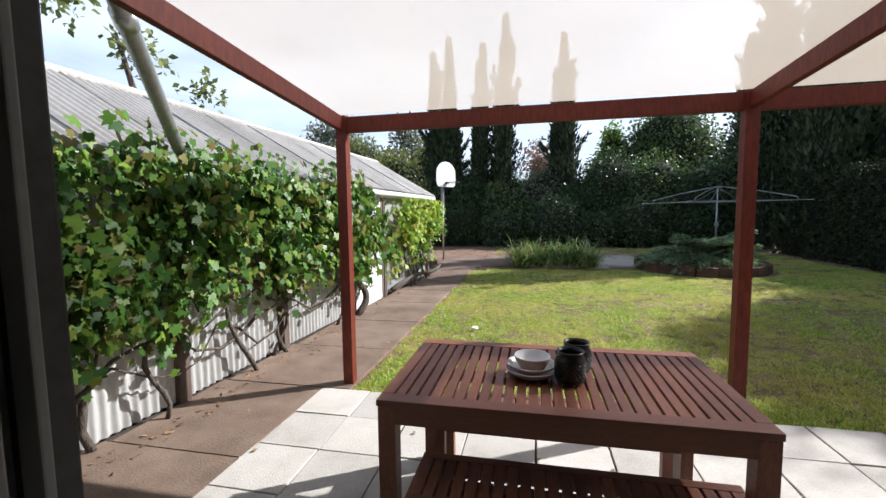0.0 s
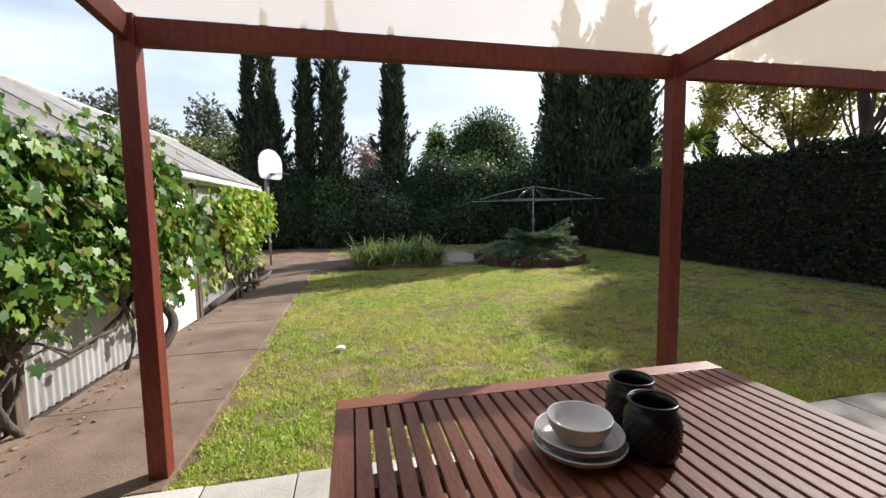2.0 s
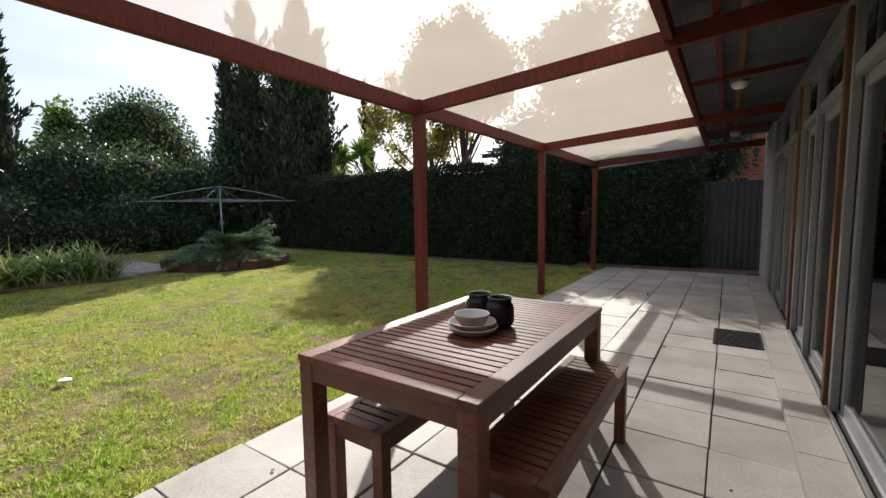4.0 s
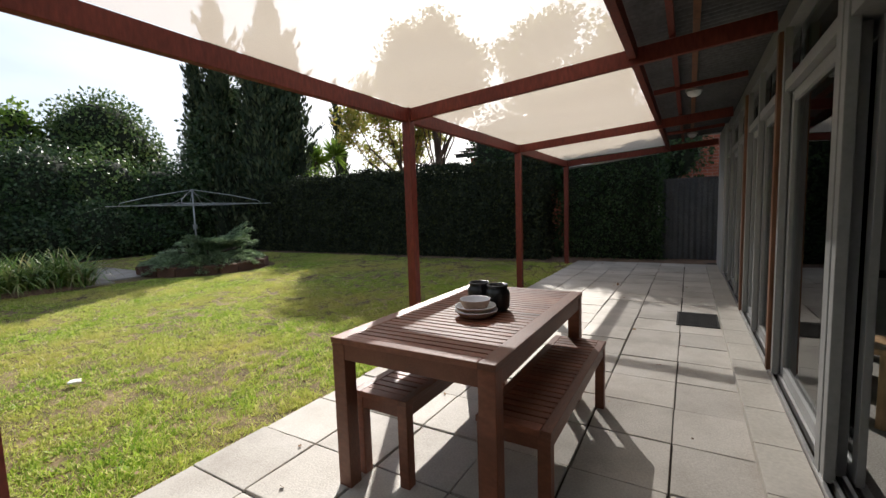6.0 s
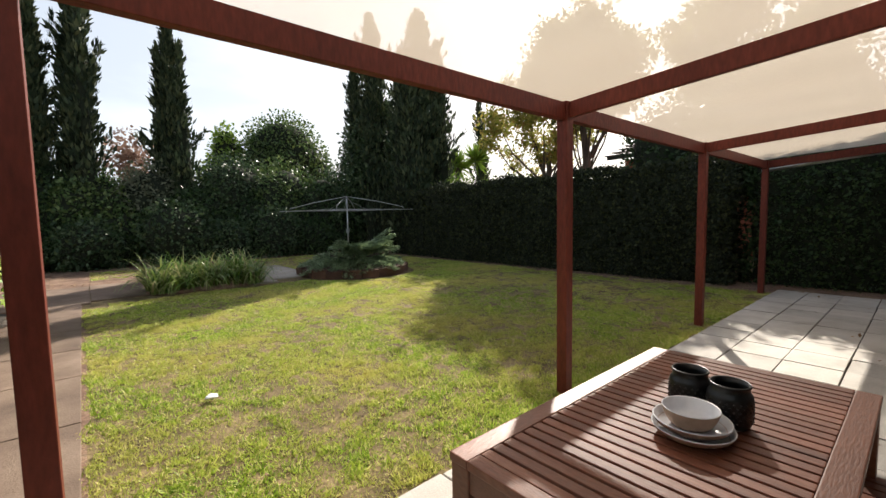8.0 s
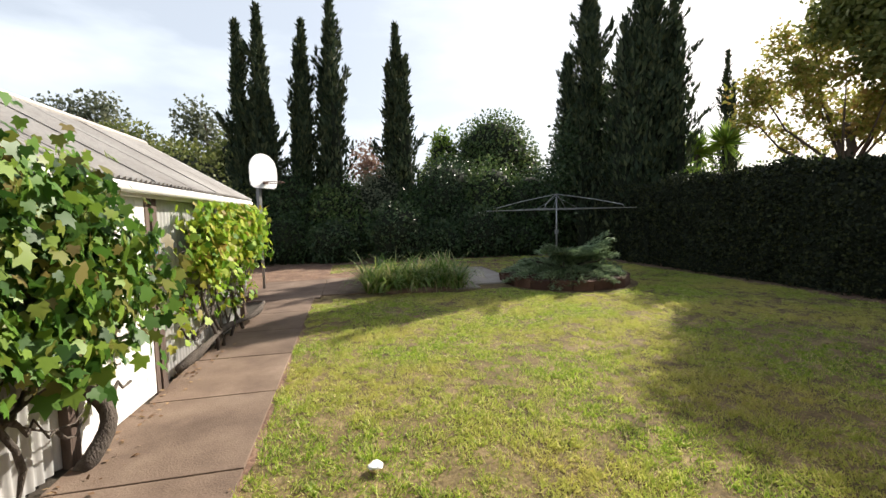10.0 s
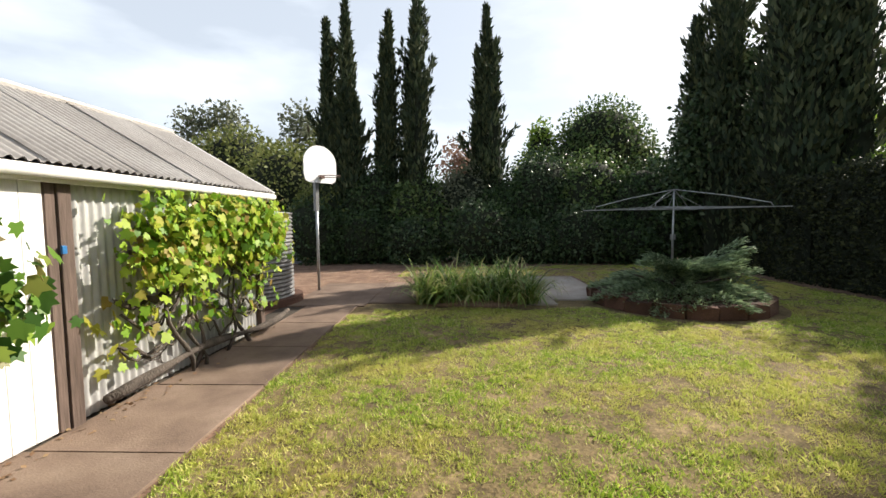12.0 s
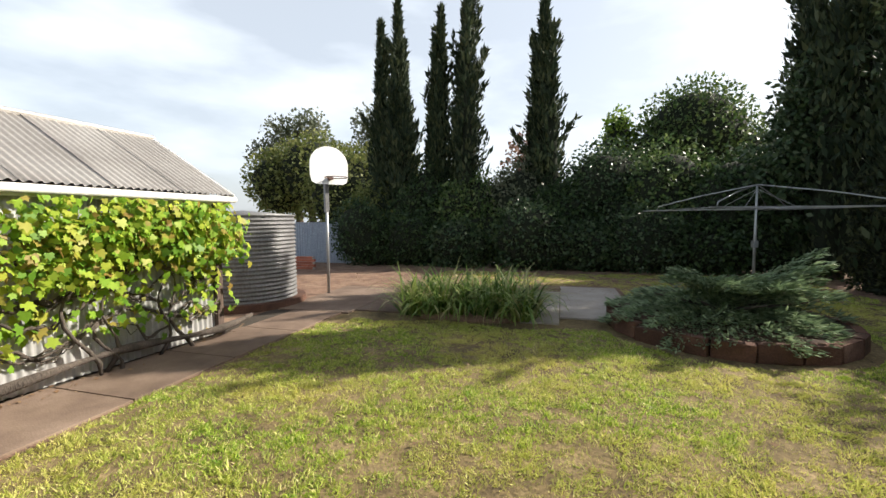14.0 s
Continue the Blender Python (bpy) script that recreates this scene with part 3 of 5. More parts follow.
for a, c in zip(mull[1:], mull[2:]):
    if c - a < 0.4:
        continue
    leaf = part("sliding_door", box(a + 0.064, 0.5, 0.09, a + 0.13, 0.545, 2.035, 0.004), FRAME, house, "grey framed glass sliding door, closed")
    part("stile", box(c - 0.07, 0.5, 0.09, c - 0.004, 0.545, 2.035, 0.004), FRAME, leaf)
    part("rail", box(a + 0.13, 0.502, 0.09, c - 0.07, 0.543, 0.17, 0.004), FRAME, leaf)
    part("rail", box(a + 0.13, 0.502, 1.965, c - 0.07, 0.543, 2.035, 0.004), FRAME, leaf)
    part("pane", box(a + 0.13, 0.518, 0.17, c - 0.07, 0.524, 1.965), glass, leaf).visible_shadow = False
    part("latch", box(a + 0.08, 0.545, 1.0, a + 0.11, 0.575, 1.09, 0.004), BLACK, leaf, "black door latch")
# the open leaf, pushed behind its neighbour, and the frame beside the way out
leaf = part("sliding_door", box(0.465, 0.455, 0.09, 0.53, 0.485, 2.035, 0.004), FRAME, house, "open grey framed glass sliding door")
part("stile", box(1.66, 0.455, 0.09, 1.725, 0.485, 2.035, 0.004), FRAME, leaf)
part("rail", box(0.53, 0.457, 0.09, 1.66, 0.483, 0.16), FRAME, leaf)
part("rail", box(0.53, 0.457, 1.97, 1.66, 0.483, 2.035), FRAME, leaf)
part("pane", box(0.53, 0.467, 0.16, 1.66, 0.473, 1.97), glass, leaf).visible_shadow = False
fixed = part("door_frame", box(-0.465, 0.535, 0.085, -0.43, 0.549, 2.04, 0.003), FRAME, house, "grey painted door jamb with rails")
part("rail_strip", box(-0.45, 0.46, 0.085, -0.409, 0.49, 2.04, 0.003), FRAME, fixed)
part("handle", tube([(-0.415, 0.5, 0.9), (-0.385, 0.5, 0.92), (-0.385, 0.5, 1.05), (-0.415, 0.5, 1.07)], 0.012), BLACK, fixed, "black pull handle")
for y0, y1, z1 in ((0.44, 0.47, 0.092), (0.5, 0.515, 0.1), (0.545, 0.56, 0.1), (0.585, 0.6, 0.092)):
    part("track", box(-0.5, y0, 0.06, 6.75, y1, z1), ALU, house, "aluminium sliding door track")
sill = part("door_sill", box(-0.6, 0.44, -0.01, 8.3, 0.775, 0.055), JOINT, house, "cream tiled sill")
for k in range(19):
    part("sill_tile", box(-0.6 + k * 0.45, 0.603, 0.0, -0.6 + k * 0.45 + 0.444, 0.808, 0.066, 0.003), SILL, sill)
# verandah roof over the doors
for k in range(12):
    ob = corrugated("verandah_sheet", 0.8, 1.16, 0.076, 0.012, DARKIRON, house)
    d = Vector((0, 1.3, -0.09)).normalized()
    u = Vector((-1, 0, 0))
    w = u.cross(d)
    ob.matrix_basis = Matrix(((u.x, d.x, w.x, -1.65 + 0.8 * (k + 1)), (u.y, d.y, w.y, 0.42), (u.z, d.z, w.z, 2.665 + 0.004 * (k % 2)), (0, 0, 0, 1)))
part("purlin", box(-1.6, 1.08, 2.555, 8.0, 1.125, 2.6, 0.003), BROWN, house, "brown timber batten under the iron")


def verandah_light(x):
    o = thing("ceiling_light", "small white bulkhead light under the verandah roof", "light", "verandah lights", at=(x, 1.1, 2.555))
    part("base", lathe([(0.0, 0.0), (0.085, 0.0), (0.085, -0.03), (0.0, -0.03)], 20), GALV, o)
    part("diffuser", lathe([(0.07, -0.03), (0.065, -0.06), (0.04, -0.08), (0.0, -0.085)], 20), CERAMIC, o, "frosted white cover", True)


verandah_light(3.6), verandah_light(7.0)

# room contents seen through the open door
stool = thing("stool", "round bentwood stool of pale birch", "stool", at=(1.38, 0.12, 0.05), turn=20)
part("seat", lathe([(0.0, 0.45), (0.17, 0.45), (0.18, 0.442), (0.18, 0.42), (0.17, 0.412), (0.0, 0.412)], 28), BIRCH, stool, smooth=False)
for k in range(4):
    a = radians(45 + 90 * k)
    c, s = math.cos(a), math.sin(a)
    part("leg", bar((0.165 * c, 0.165 * s, 0), (0.15 * c, 0.15 * s, 0.415), 0.045, 0.028), BIRCH, stool)
dtable = thing("dining_table", "dark dining table inside the room", "table", at=(4.0, -1.5, 0.05))
part("tabletop", box(-0.9, -0.5, 0.7, 0.9, 0.5, 0.74, 0.01), DARKCLOTH, dtable)
for sx in (-0.8, 0.8):
    for sy in (-0.42, 0.42):
        part("leg", box(sx - 0.03, sy - 0.03, 0, sx + 0.03, sy + 0.03, 0.7), DARKCLOTH, dtable)


def dining_chair(x, y, a):
    o = thing("dining_chair", "dark spindle-backed dining chair", "chair", "dining chairs", at=(x, y, 0.05), turn=a)
    part("seat", box(-0.21, -0.21, 0.43, 0.21, 0.21, 0.46, 0.012), DARKCLOTH, o)
    for sx in (-0.18, 0.18):
        part("leg", bar((sx, 0.18, 0), (sx, 0.17, 0.43), 0.03, 0.03), DARKCLOTH, o)
        part("leg", bar((sx, -0.2, 0), (sx, -0.24, 0.92), 0.03, 0.03), DARKCLOTH, o)
    part("backrest", bar((-0.2, -0.24, 0.88), (0.2, -0.24, 0.88), 0.03, 0.08), DARKCLOTH, o)
    for sx in (-0.09, 0.0, 0.09):
        part("spindle", tube([(sx, -0.19, 0.45), (sx, -0.24, 0.86)], 0.009, 6), DARKCLOTH, o)


dining_chair(3.3, -0.75, 180), dining_chair(4.3, -0.75, 180)
vase = thing("house_plant", "dark leafy plant in a pot on the dining table", "plant", at=(4.6, -1.3, 0.79))
part("pot", lathe([(0.0, 0), (0.08, 0), (0.1, 0.16), (0.09, 0.16), (0.0, 0.13)], 18), CERBASE, vase)
crown(vase, [(0, 0, 0.42, 0.3, 0.3, 0.28)], 160, 0.1, SHRUB, core=False, name="leaves")
window_1 = thing("window_1", "small bright window with a pale blind in the far room wall", "window", kind="structure")
part("window_frame", box(6.0, -1.05, 1.4, 6.1, -1.02, 2.0), WHITE, window_1)
part("window_frame", box(6.0, -0.65, 1.4, 6.1, -0.62, 2.0), WHITE, window_1)
for k in range(11):
    part("blind_slat", box(6.05, -1.02, 1.42 + k * 0.052, 6.06, -0.65, 1.466 + k * 0.052), BLIND, window_1)
wlight = new("window_daylight", bpy.data.lights.new("window_daylight", "AREA"))
wlight.data.shape, wlight.data.size, wlight.data.size_y, wlight.data.energy = "RECTANGLE", 0.36, 0.56, 5
wlight.matrix_world = look((6.12, -0.835, 1.7), (5.0, -0.835, 1.7))
curtain = thing("curtain", "pale full-length curtain behind the glass door", "curtain")
cu = np.linspace(0, 1, 81)
cx = 1.95 + 0.75 * cu
cy = 0.3 + 0.035 * np.sin(cu * 62) + 0.01 * np.sin(cu * 17)
cv = np.array([(a, b + o, z) for o in (0, 0.004) for z in (0.07, 2.3) for a, b in zip(cx, cy)])
cf = [(k, k + 1, 81 + k + 1, 81 + k) for k in range(80)]
cf = np.array(cf + [(162 + a, 162 + d, 162 + c, 162 + b) for a, b, c, d in cf])
link_mesh("drop", np_mesh("drop", cv, cf), CURTAIN, curtain, smooth=True)
part("curtain_rod", tube([(1.85, 0.3, 2.31), (2.8, 0.3, 2.31)], 0.012), GALV, curtain)

# ---- pergola ----
PX, PY, PZ = [-1.435, 1.64, 4.75, 7.86], 3.545, 2.335
pergola = thing("pergola", "red-brown painted timber pergola on square posts", "pergola")
for x in PX:
    part("post", box(x - 0.045, PY - 0.045, -0.02, x + 0.045, PY + 0.045, PZ + 0.005, 0.005), RED, pergola)
    part("rafter", bar((x, PY - 0.046, PZ - 0.062), (x, 0.66, 2.46), 0.046, 0.12), RED, pergola)
for a, c in zip(PX, PX[1:]):
    part("front_beam", box(a + 0.046, PY - 0.03, PZ - 0.135, c - 0.046, PY + 0.03, PZ - 0.006, 0.004), RED, pergola)
    part("back_beam", box(a + 0.024, 1.475, 2.39, c - 0.024, 1.53, 2.49, 0.004), RED, pergola)
    for y in (1.25,):
        part("rail", box(a + 0.024, y - 0.02, 2.50, c - 0.024, y + 0.02, 2.552), RED, pergola)
    for q in (0.5,):
        xx = a + (c - a) * q
        part("batten", bar((xx, 1.47, 2.478), (xx, 0.66, 2.535), 0.04, 0.05), RED, pergola)
# shade cloth, laced over the timbers, with a little sag in each bay
nx, ny = 120, 26
X, Y = np.meshgrid(np.linspace(PX[0] - 0.02, PX[3] + 0.03, nx), np.linspace(1.54, PY + 0.03, ny))
q = np.clip((Y - 1.54) / (PY - 1.54), 0, 1)
bay = np.abs(np.sin(np.pi * (X - PX[0]) / 3.09))
Z = 2.484 - q * 0.128 - 0.012 * bay * np.sin(np.pi * q) + 0.004 * np.sin(X * 7 + Y * 3) * np.sin(np.pi * q)
cvs = np.stack([X, Y, Z], -1).reshape(-1, 3)
cfs = np.array([(r * nx + k, r * nx + k + 1, (r + 1) * nx + k + 1, (r + 1) * nx + k) for r in range(ny - 1) for k in range(nx - 1)])
tagged(link_mesh("shade_cloth", np_mesh("shade_cloth", cvs, cfs), cloth, smooth=True), "beige woven shade cloth stretched over the pergola", "shade cloth")
pole = thing("roller_tube", "pale metal tube across the pergola end", "tube")
part("rod", tube([(7.95, 1.68, 2.36), (7.95, 3.62, 2.17)], 0.03, 10), GALV, pole, smooth=True)
pipe = thing("downpipe", "grey painted downpipe slanting from house gutter to shed", "pipe")
part("run", tube([(-2.47, 2.95, 1.93), (-2.42, 2.87, 1.965), (-1.66, 1.8, 2.41), (-1.5, 1.58, 2.5)], 0.043, 14), GALV, pipe, smooth=True)
part("collar", tube([(-1.69, 1.84, 2.393), (-1.64, 1.77, 2.424)], 0.052, 14), ALU, pipe, "bright metal collar", True)
part("elbow", tube([(-2.46, 2.93, 1.95), (-2.5, 3.0, 1.9), (-2.5, 3.02, 1.86)], 0.05, 14), GALV, pipe, smooth=True)


# ---- garden furniture ----
def slatted(o, w, d, h, leg, border, n, apron):
    """Top frame, short slats, aprons and legs; origin at the floor centre."""
    x, y = w / 2, d / 2
    for s in (-1, 1):
        part("rail", box(-x, s * y, h - 0.028, x, s * (y - border), h, 0.004), TEAKX, o)
        part("end_rail", box(s * x, -y + border + 0.001, h - 0.028, s * (x - 0.055), y - border - 0.001, h, 0.004), TEAK, o)
        part("apron", box(-x + leg, s * (y - 0.008), h - 0.029 - apron, x - leg, s * (y - 0.03), h - 0.029, 0.003), TEAKX, o)
        part("apron", box(s * (x - 0.008), -y + leg, h - 0.029 - apron, s * (x - 0.03), y - leg, h - 0.029, 0.003), TEAKX, o)
        for q_ in (-1, 1):
            part("leg", box(s * (x - 0.004), q_ * (y - 0.004), 0, s * (x - 0.004 - leg), q_ * (y - 0.004 - leg), h - 0.029, 0.005), TEAK, o)
    inner_w = w - 0.11
    pitch = inner_w / n
    base = None
    for k in range(n):
        xx = -inner_w / 2 + (k + 0.5) * pitch
        if base is None:
            base = part("slat", box(-pitch / 2 + 0.0055, -y + border + 0.001, -0.022, pitch / 2 - 0.0055, y - border - 0.001, 0, 0.003), TEAK, o)
            ob = base
        else:
            ob = new("slat", base.data)
            ob.parent = o
        ob.matrix_basis = pose(xx, 0, h - 0.002)
    part("bearer", box(-x + 0.06, -0.03, h - 0.065, x - 0.06, 0.03, h - 0.0245, 0.003), TEAKX, o)


table = thing("outdoor_table", "dark oiled hardwood slatted outdoor dining table", "table", at=(0.256, 2.152, 0.01))
slatted(table, 1.47, 0.845, 0.742, 0.075, 0.075, 27, 0.075)
for x, y in ((0.31, 1.735), (0.27, 2.40)):
    o = thing("bench", "dark oiled hardwood slatted bench beside the table", "bench", "benches at the table", at=(x, y, 0.01))
    slatted(o, 1.26, 0.33, 0.44, 0.055, 0.045, 22, 0.06)

TOP = 0.7525


def bowl(x, y, z, r, h, base):
    o = thing("bowl", "white glazed stoneware bowl with a bare pinkish base", "bowl", "stacked bowls", at=(x, y, z))
    part("inside", lathe([(r, h), (r * 0.985, h + 0.003), (r * 0.955, h), (r * 0.85, h * 0.45), (r * 0.6, h * 0.2), (0.0, h * 0.16)], 40), CERAMIC, o, smooth=True)
    part("outside", lathe([(0.0, 0.0), (r * base, 0.0), (r * (base + 0.12), h * 0.2), (r * 0.93, h * 0.62), (r, h)], 40), CERBASE if base < 0.7 else CERAMIC, o, "bare pinkish stoneware underside", True)


bowl(0.145, 2.11, TOP, 0.118, 0.036, 0.6)
bowl(0.145, 2.113, TOP + 0.022, 0.112, 0.036, 0.6)
bowl(0.15, 2.118, TOP + 0.036, 0.083, 0.055, 0.66)


def lantern(x, y):
    o = thing("lantern", "black pierced metal candle lantern", "lantern", "black lanterns", at=(x, y, TOP))
    part("body", lathe([(0.0, 0.0), (0.05, 0.0), (0.062, 0.012), (0.066, 0.03), (0.067, 0.1), (0.064, 0.112), (0.057, 0.12), (0.0555, 0.138), (0.058, 0.142), (0.052, 0.142), (0.051, 0.122), (0.058, 0.105), (0.06, 0.03), (0.0, 0.008)], 36), BLACK, o, smooth=True)
    b = bmesh.new()
    for row in range(6):
        for k in range(22):
            a = 2 * math.pi * (k + 0.5 * (row % 2)) / 22
            bmesh.ops.create_icosphere(b, subdivisions=1, radius=0.0042, matrix=pose(0.0662 * math.cos(a), 0.0662 * math.sin(a), 0.03 + 0.0125 * row))
    part("studs", b, BLACK, o, "raised pierced dots")
    part("rim", lathe([(0.059, 0.138), (0.061, 0.142), (0.058, 0.147), (0.0535, 0.142), (0.059, 0.138)], 36), BLACK, o, smooth=True)


lantern(0.315, 2.055), lantern(0.355, 2.19)
mat_o = thing("door_mat", "black rubber door mat on the pavers", "mat", at=(3.5, 1.02, 0.012))
part("pad", box(-0.3, -0.2, 0, 0.3, 0.2, 0.012, 0.004), RUBBER, mat_o)
for k in range(12):
    part("ridge", box(-0.27 + k * 0.046, -0.18, 0.012, -0.25 + k * 0.046, 0.18, 0.017), RUBBER, mat_o)
scrap = thing("paper_scrap", "crumpled white scrap lying on the lawn", "litter", at=(-0.567, 5.43, 0.02))
b = bmesh.new()
bmesh.ops.create_icosphere(b, subdivisions=2, radius=0.05)
for v in b.verts:
    v.co *= 0.7 + 0.5 * rng.random()
    v.co.z = v.co.z * 0.35 + 0.012
part("paper", b, PAPER, scrap)


# ---- yard fixtures ----
hoop = thing("basketball_hoop", "white fan-shaped backboard on a steel pole", "basketball hoop", at=(-2.62, 13.3, 0), turn=58)
part("pole", tube([(0, 0, 0), (0, 0, 2.1)], 0.03, 10), GALV, hoop, smooth=True)
part("sleeve", box(-0.045, -0.03, 1.75, 0.045, 0.05, 2.5, 0.006), TANKM, hoop, "dull grey mounting bracket")
b = bmesh.new()
prof = [(-0.36, -0.2), (-0.33, -0.31), (-0.25, -0.35), (0.25, -0.35), (0.33, -0.31), (0.36, -0.2), (0.36, 0.0)] + [(0.36 * math.cos(a), 0.02 + 0.33 * math.sin(a)) for a in np.linspace(0.1, math.pi - 0.1, 15)] + [(-0.36, 0.0)]
f0 = [b.verts.new((x * 1.2, -0.16, 2.73 + z * 1.12)) for x, z in prof]
f1 = [b.verts.new((x * 1.2, -0.14, 2.73 + z * 1.12)) for x, z in prof]
b.faces.new(f0), b.faces.new(f1[::-1])
for k in range(len(prof)):
    b.faces.new((f0[k], f1[k], f1[(k + 1) % len(prof)], f0[(k + 1) % len(prof)]))
board = part("backboard", b, WHITEPLAS, hoop, "white fan-shaped backboard")
ring = [(0.225 * math.cos(a) + 0.0, -0.43 + 0.225 * math.sin(a), 2.46) for a in np.linspace(0, 2 * math.pi, 25)]
part("rim", tube(ring, 0.009, 6), RUSTY, hoop, "bare rusty rim without a net", True)
part("rim_arm", box(-0.05, -0.23, 2.43, 0.05, -0.16, 2.49, 0.004), RUSTY, hoop)
for z in (2.42, 2.62):
    part("bracket_arm", box(-0.03, -0.14, z, 0.03, 0.0, z + 0.04, 0.004), TANKM, hoop)
tank = thing("water_tank", "round corrugated iron rainwater tank", "water tank", at=(-3.68, 12.05, 0))
tp = [(0.0, 0.12)] + [(0.93 + 0.017 * math.cos(2 * math.pi * k / 8), 0.12 + 1.55 * k / 168) for k in range(169)] + [(0.95, 1.69), (0.0, 1.78)]
part("shell", lathe(tp, 56), TANKM, tank, smooth=True)
part("base", lathe([(0.0, 0.0), (1.12, 0.0), (1.1, 0.12), (0.0, 0.12)], 40), EARTHBRICK, tank, "low earth and brick stand")
hoist = thing("clothes_hoist", "galvanised rotary clothes hoist with folding line arms", "clothes line", at=(6.21, 15.75, 0), turn=8)
part("post", tube([(0, 0, 0), (0, 0, 1.2), (0, 0, 2.3)], [0.03, 0.028, 0.02], 10), GALV, hoist, smooth=True)
part("crank_box", box(-0.05, -0.05, 0.95, 0.05, 0.05, 1.1, 0.01), GALV, hoist)
for k in range(4):
    a = radians(45 + 90 * k)
    c, s = math.cos(a), math.sin(a)
    arm = part("arm", tube([(0, 0, 2.29), (1.2 * c, 1.2 * s, 2.08), (2.05 * c, 2.05 * s, 1.88), (2.1 * c, 2.1 * s, 1.8)], 0.013, 6), GALV, hoist, smooth=True)
    part("bottom_arm", tube([(0, 0, 1.78), (2.45 * c, 2.45 * s, 1.78)], 0.012, 6), GALV, arm)
    part("stay", tube([(0, 0, 2.2), (0.7 * c, 0.7 * s, 1.79)], 0.006, 5), GALV, arm)
for r in (0.9, 1.35, 1.8, 2.25):
    pts = [(r * math.cos(radians(45 + 90 * k)), r * math.sin(radians(45 + 90 * k)), 1.785) for k in range(5)]
    part("line", tube(pts, 0.0045, 4), GALV, hoist, "thin clothes wire")

# ---- fences and neighbours ----
def fence(name, label, a, c, h, material, pitch=0.11, amp=0.015):
    a, c = Vector((*a, 0)), Vector((*c, 0))
    o = thing(name, label, "fence")
    d = (c - a)
    n = max(1, round(d.length / 0.8))
    u, v = d.normalized(), Vector((0, 0, 1))
    w = u.cross(v)
    base = None
    for k in range(n):
        if base is None:
            base = corrugated("sheet", d.length / n + 0.01, h, pitch, amp, material, o)
            ob = base
        else:
            ob = new("sheet", base.data)
            ob.parent = o
        p = a + d * (k / n)
        ob.matrix_basis = Matrix(((u.x, v.x, w.x, p.x), (u.y, v.y, w.y, p.y), (u.z, v.z, w.z, 0.004), (0, 0, 0, 1)))
    part("top_rail", bar(a + Vector((0, 0, h)), c + Vector((0, 0, h)), 0.045, 0.04), material, o)
    return o


fence("back_fence", "blue-grey steel sheet fence behind the hoop", (-12, 19.2), (-5.2, 19.2), 1.5, BLUEIRON)
fence("side_fence", "dark grey steel fence closing the side path", (9.25, 0.3), (9.25, 1.66), 1.85, GREYIRON)
fence("shed_side_fence", "blue-grey steel sheet fence beyond the shed", (-12, -6), (-12, 19.2), 1.5, BLUEIRON)
fence("rear_fence", "blue-grey steel fence behind the house", (-12, -9), (14, -9), 1.8, BLUEIRON)
bed = thing("brick_bed", "low red brick garden bed in front of the fence", "garden bed", at=(-6.3, 17.2, 0))
for r in range(5):
    for k in range(7):
        part("brick", box(-0.9 + k * 0.24 + 0.06 * (r % 2), -0.055, r * 0.085, -0.9 + k * 0.24 + 0.06 * (r % 2) + 0.23, 0.055, r * 0.085 + 0.076), BRICKM, bed)
part("mortar", box(-0.9, -0.045, 0, 0.8, 0.045, 0.42), MORTAR, bed)

nb = thing("neighbour_house", "red brick house wall with a white framed window beyond the fence", "house", at=(12.2, 0, 0))
part("wall", box(0.012, -3, 0, 0.24, 3.2, 4.2), MORTAR, nb)
base = None
for r in range(26):
    for k in range(9):
        if base is None:
            base = part("brick", box(0, 0, 0, 0.03, 0.23, 0.076), BRICKM, nb)
            ob = base
        else:
            ob = new("brick", base.data)
            ob.parent = nb
        ob.matrix_basis = pose(-0.012, 0.1 + k * 0.24 + 0.12 * (r % 2), 1.7 + r * 0.086)
w_ = part("window", box(-0.03, -0.5, 2.0, 0.012, 0.42, 3.2, 0.005), WHITE, nb, "white window frame")
part("pane", box(-0.035, -0.44, 2.06, -0.031, 0.36, 3.14), BLUEIRON, w_)
part("meter_box", box(-0.06, 1.35, 2.15, -0.013, 1.75, 2.27, 0.005), WHITE, nb, "white vent")
nb2 = thing("neighbour_roof", "neighbouring house with a dark tiled roof behind the hedge", "house", at=(15.2, 6.4, 0))
part("wall", box(0, -3.5, 0, 6, 3.2, 3.6), BRICKM, nb2)
part("fascia", box(-0.5, -4, 3.58, -0.46, 3.7, 3.72), GREYIRON, nb2)
for k in range(12):
    part("roof_course", bar((-0.5 + k * 0.32, -4, 3.72 + k * 0.15), (-0.5 + k * 0.32, 3.7 - k * 0.12, 3.72 + k * 0.15), 0.4, 0.035), TILES, nb2)
part("roof_body", bar((1.6, -4, 4.5), (1.6, 3.0, 4.5), 2.5, 0.9), TILES, nb2)


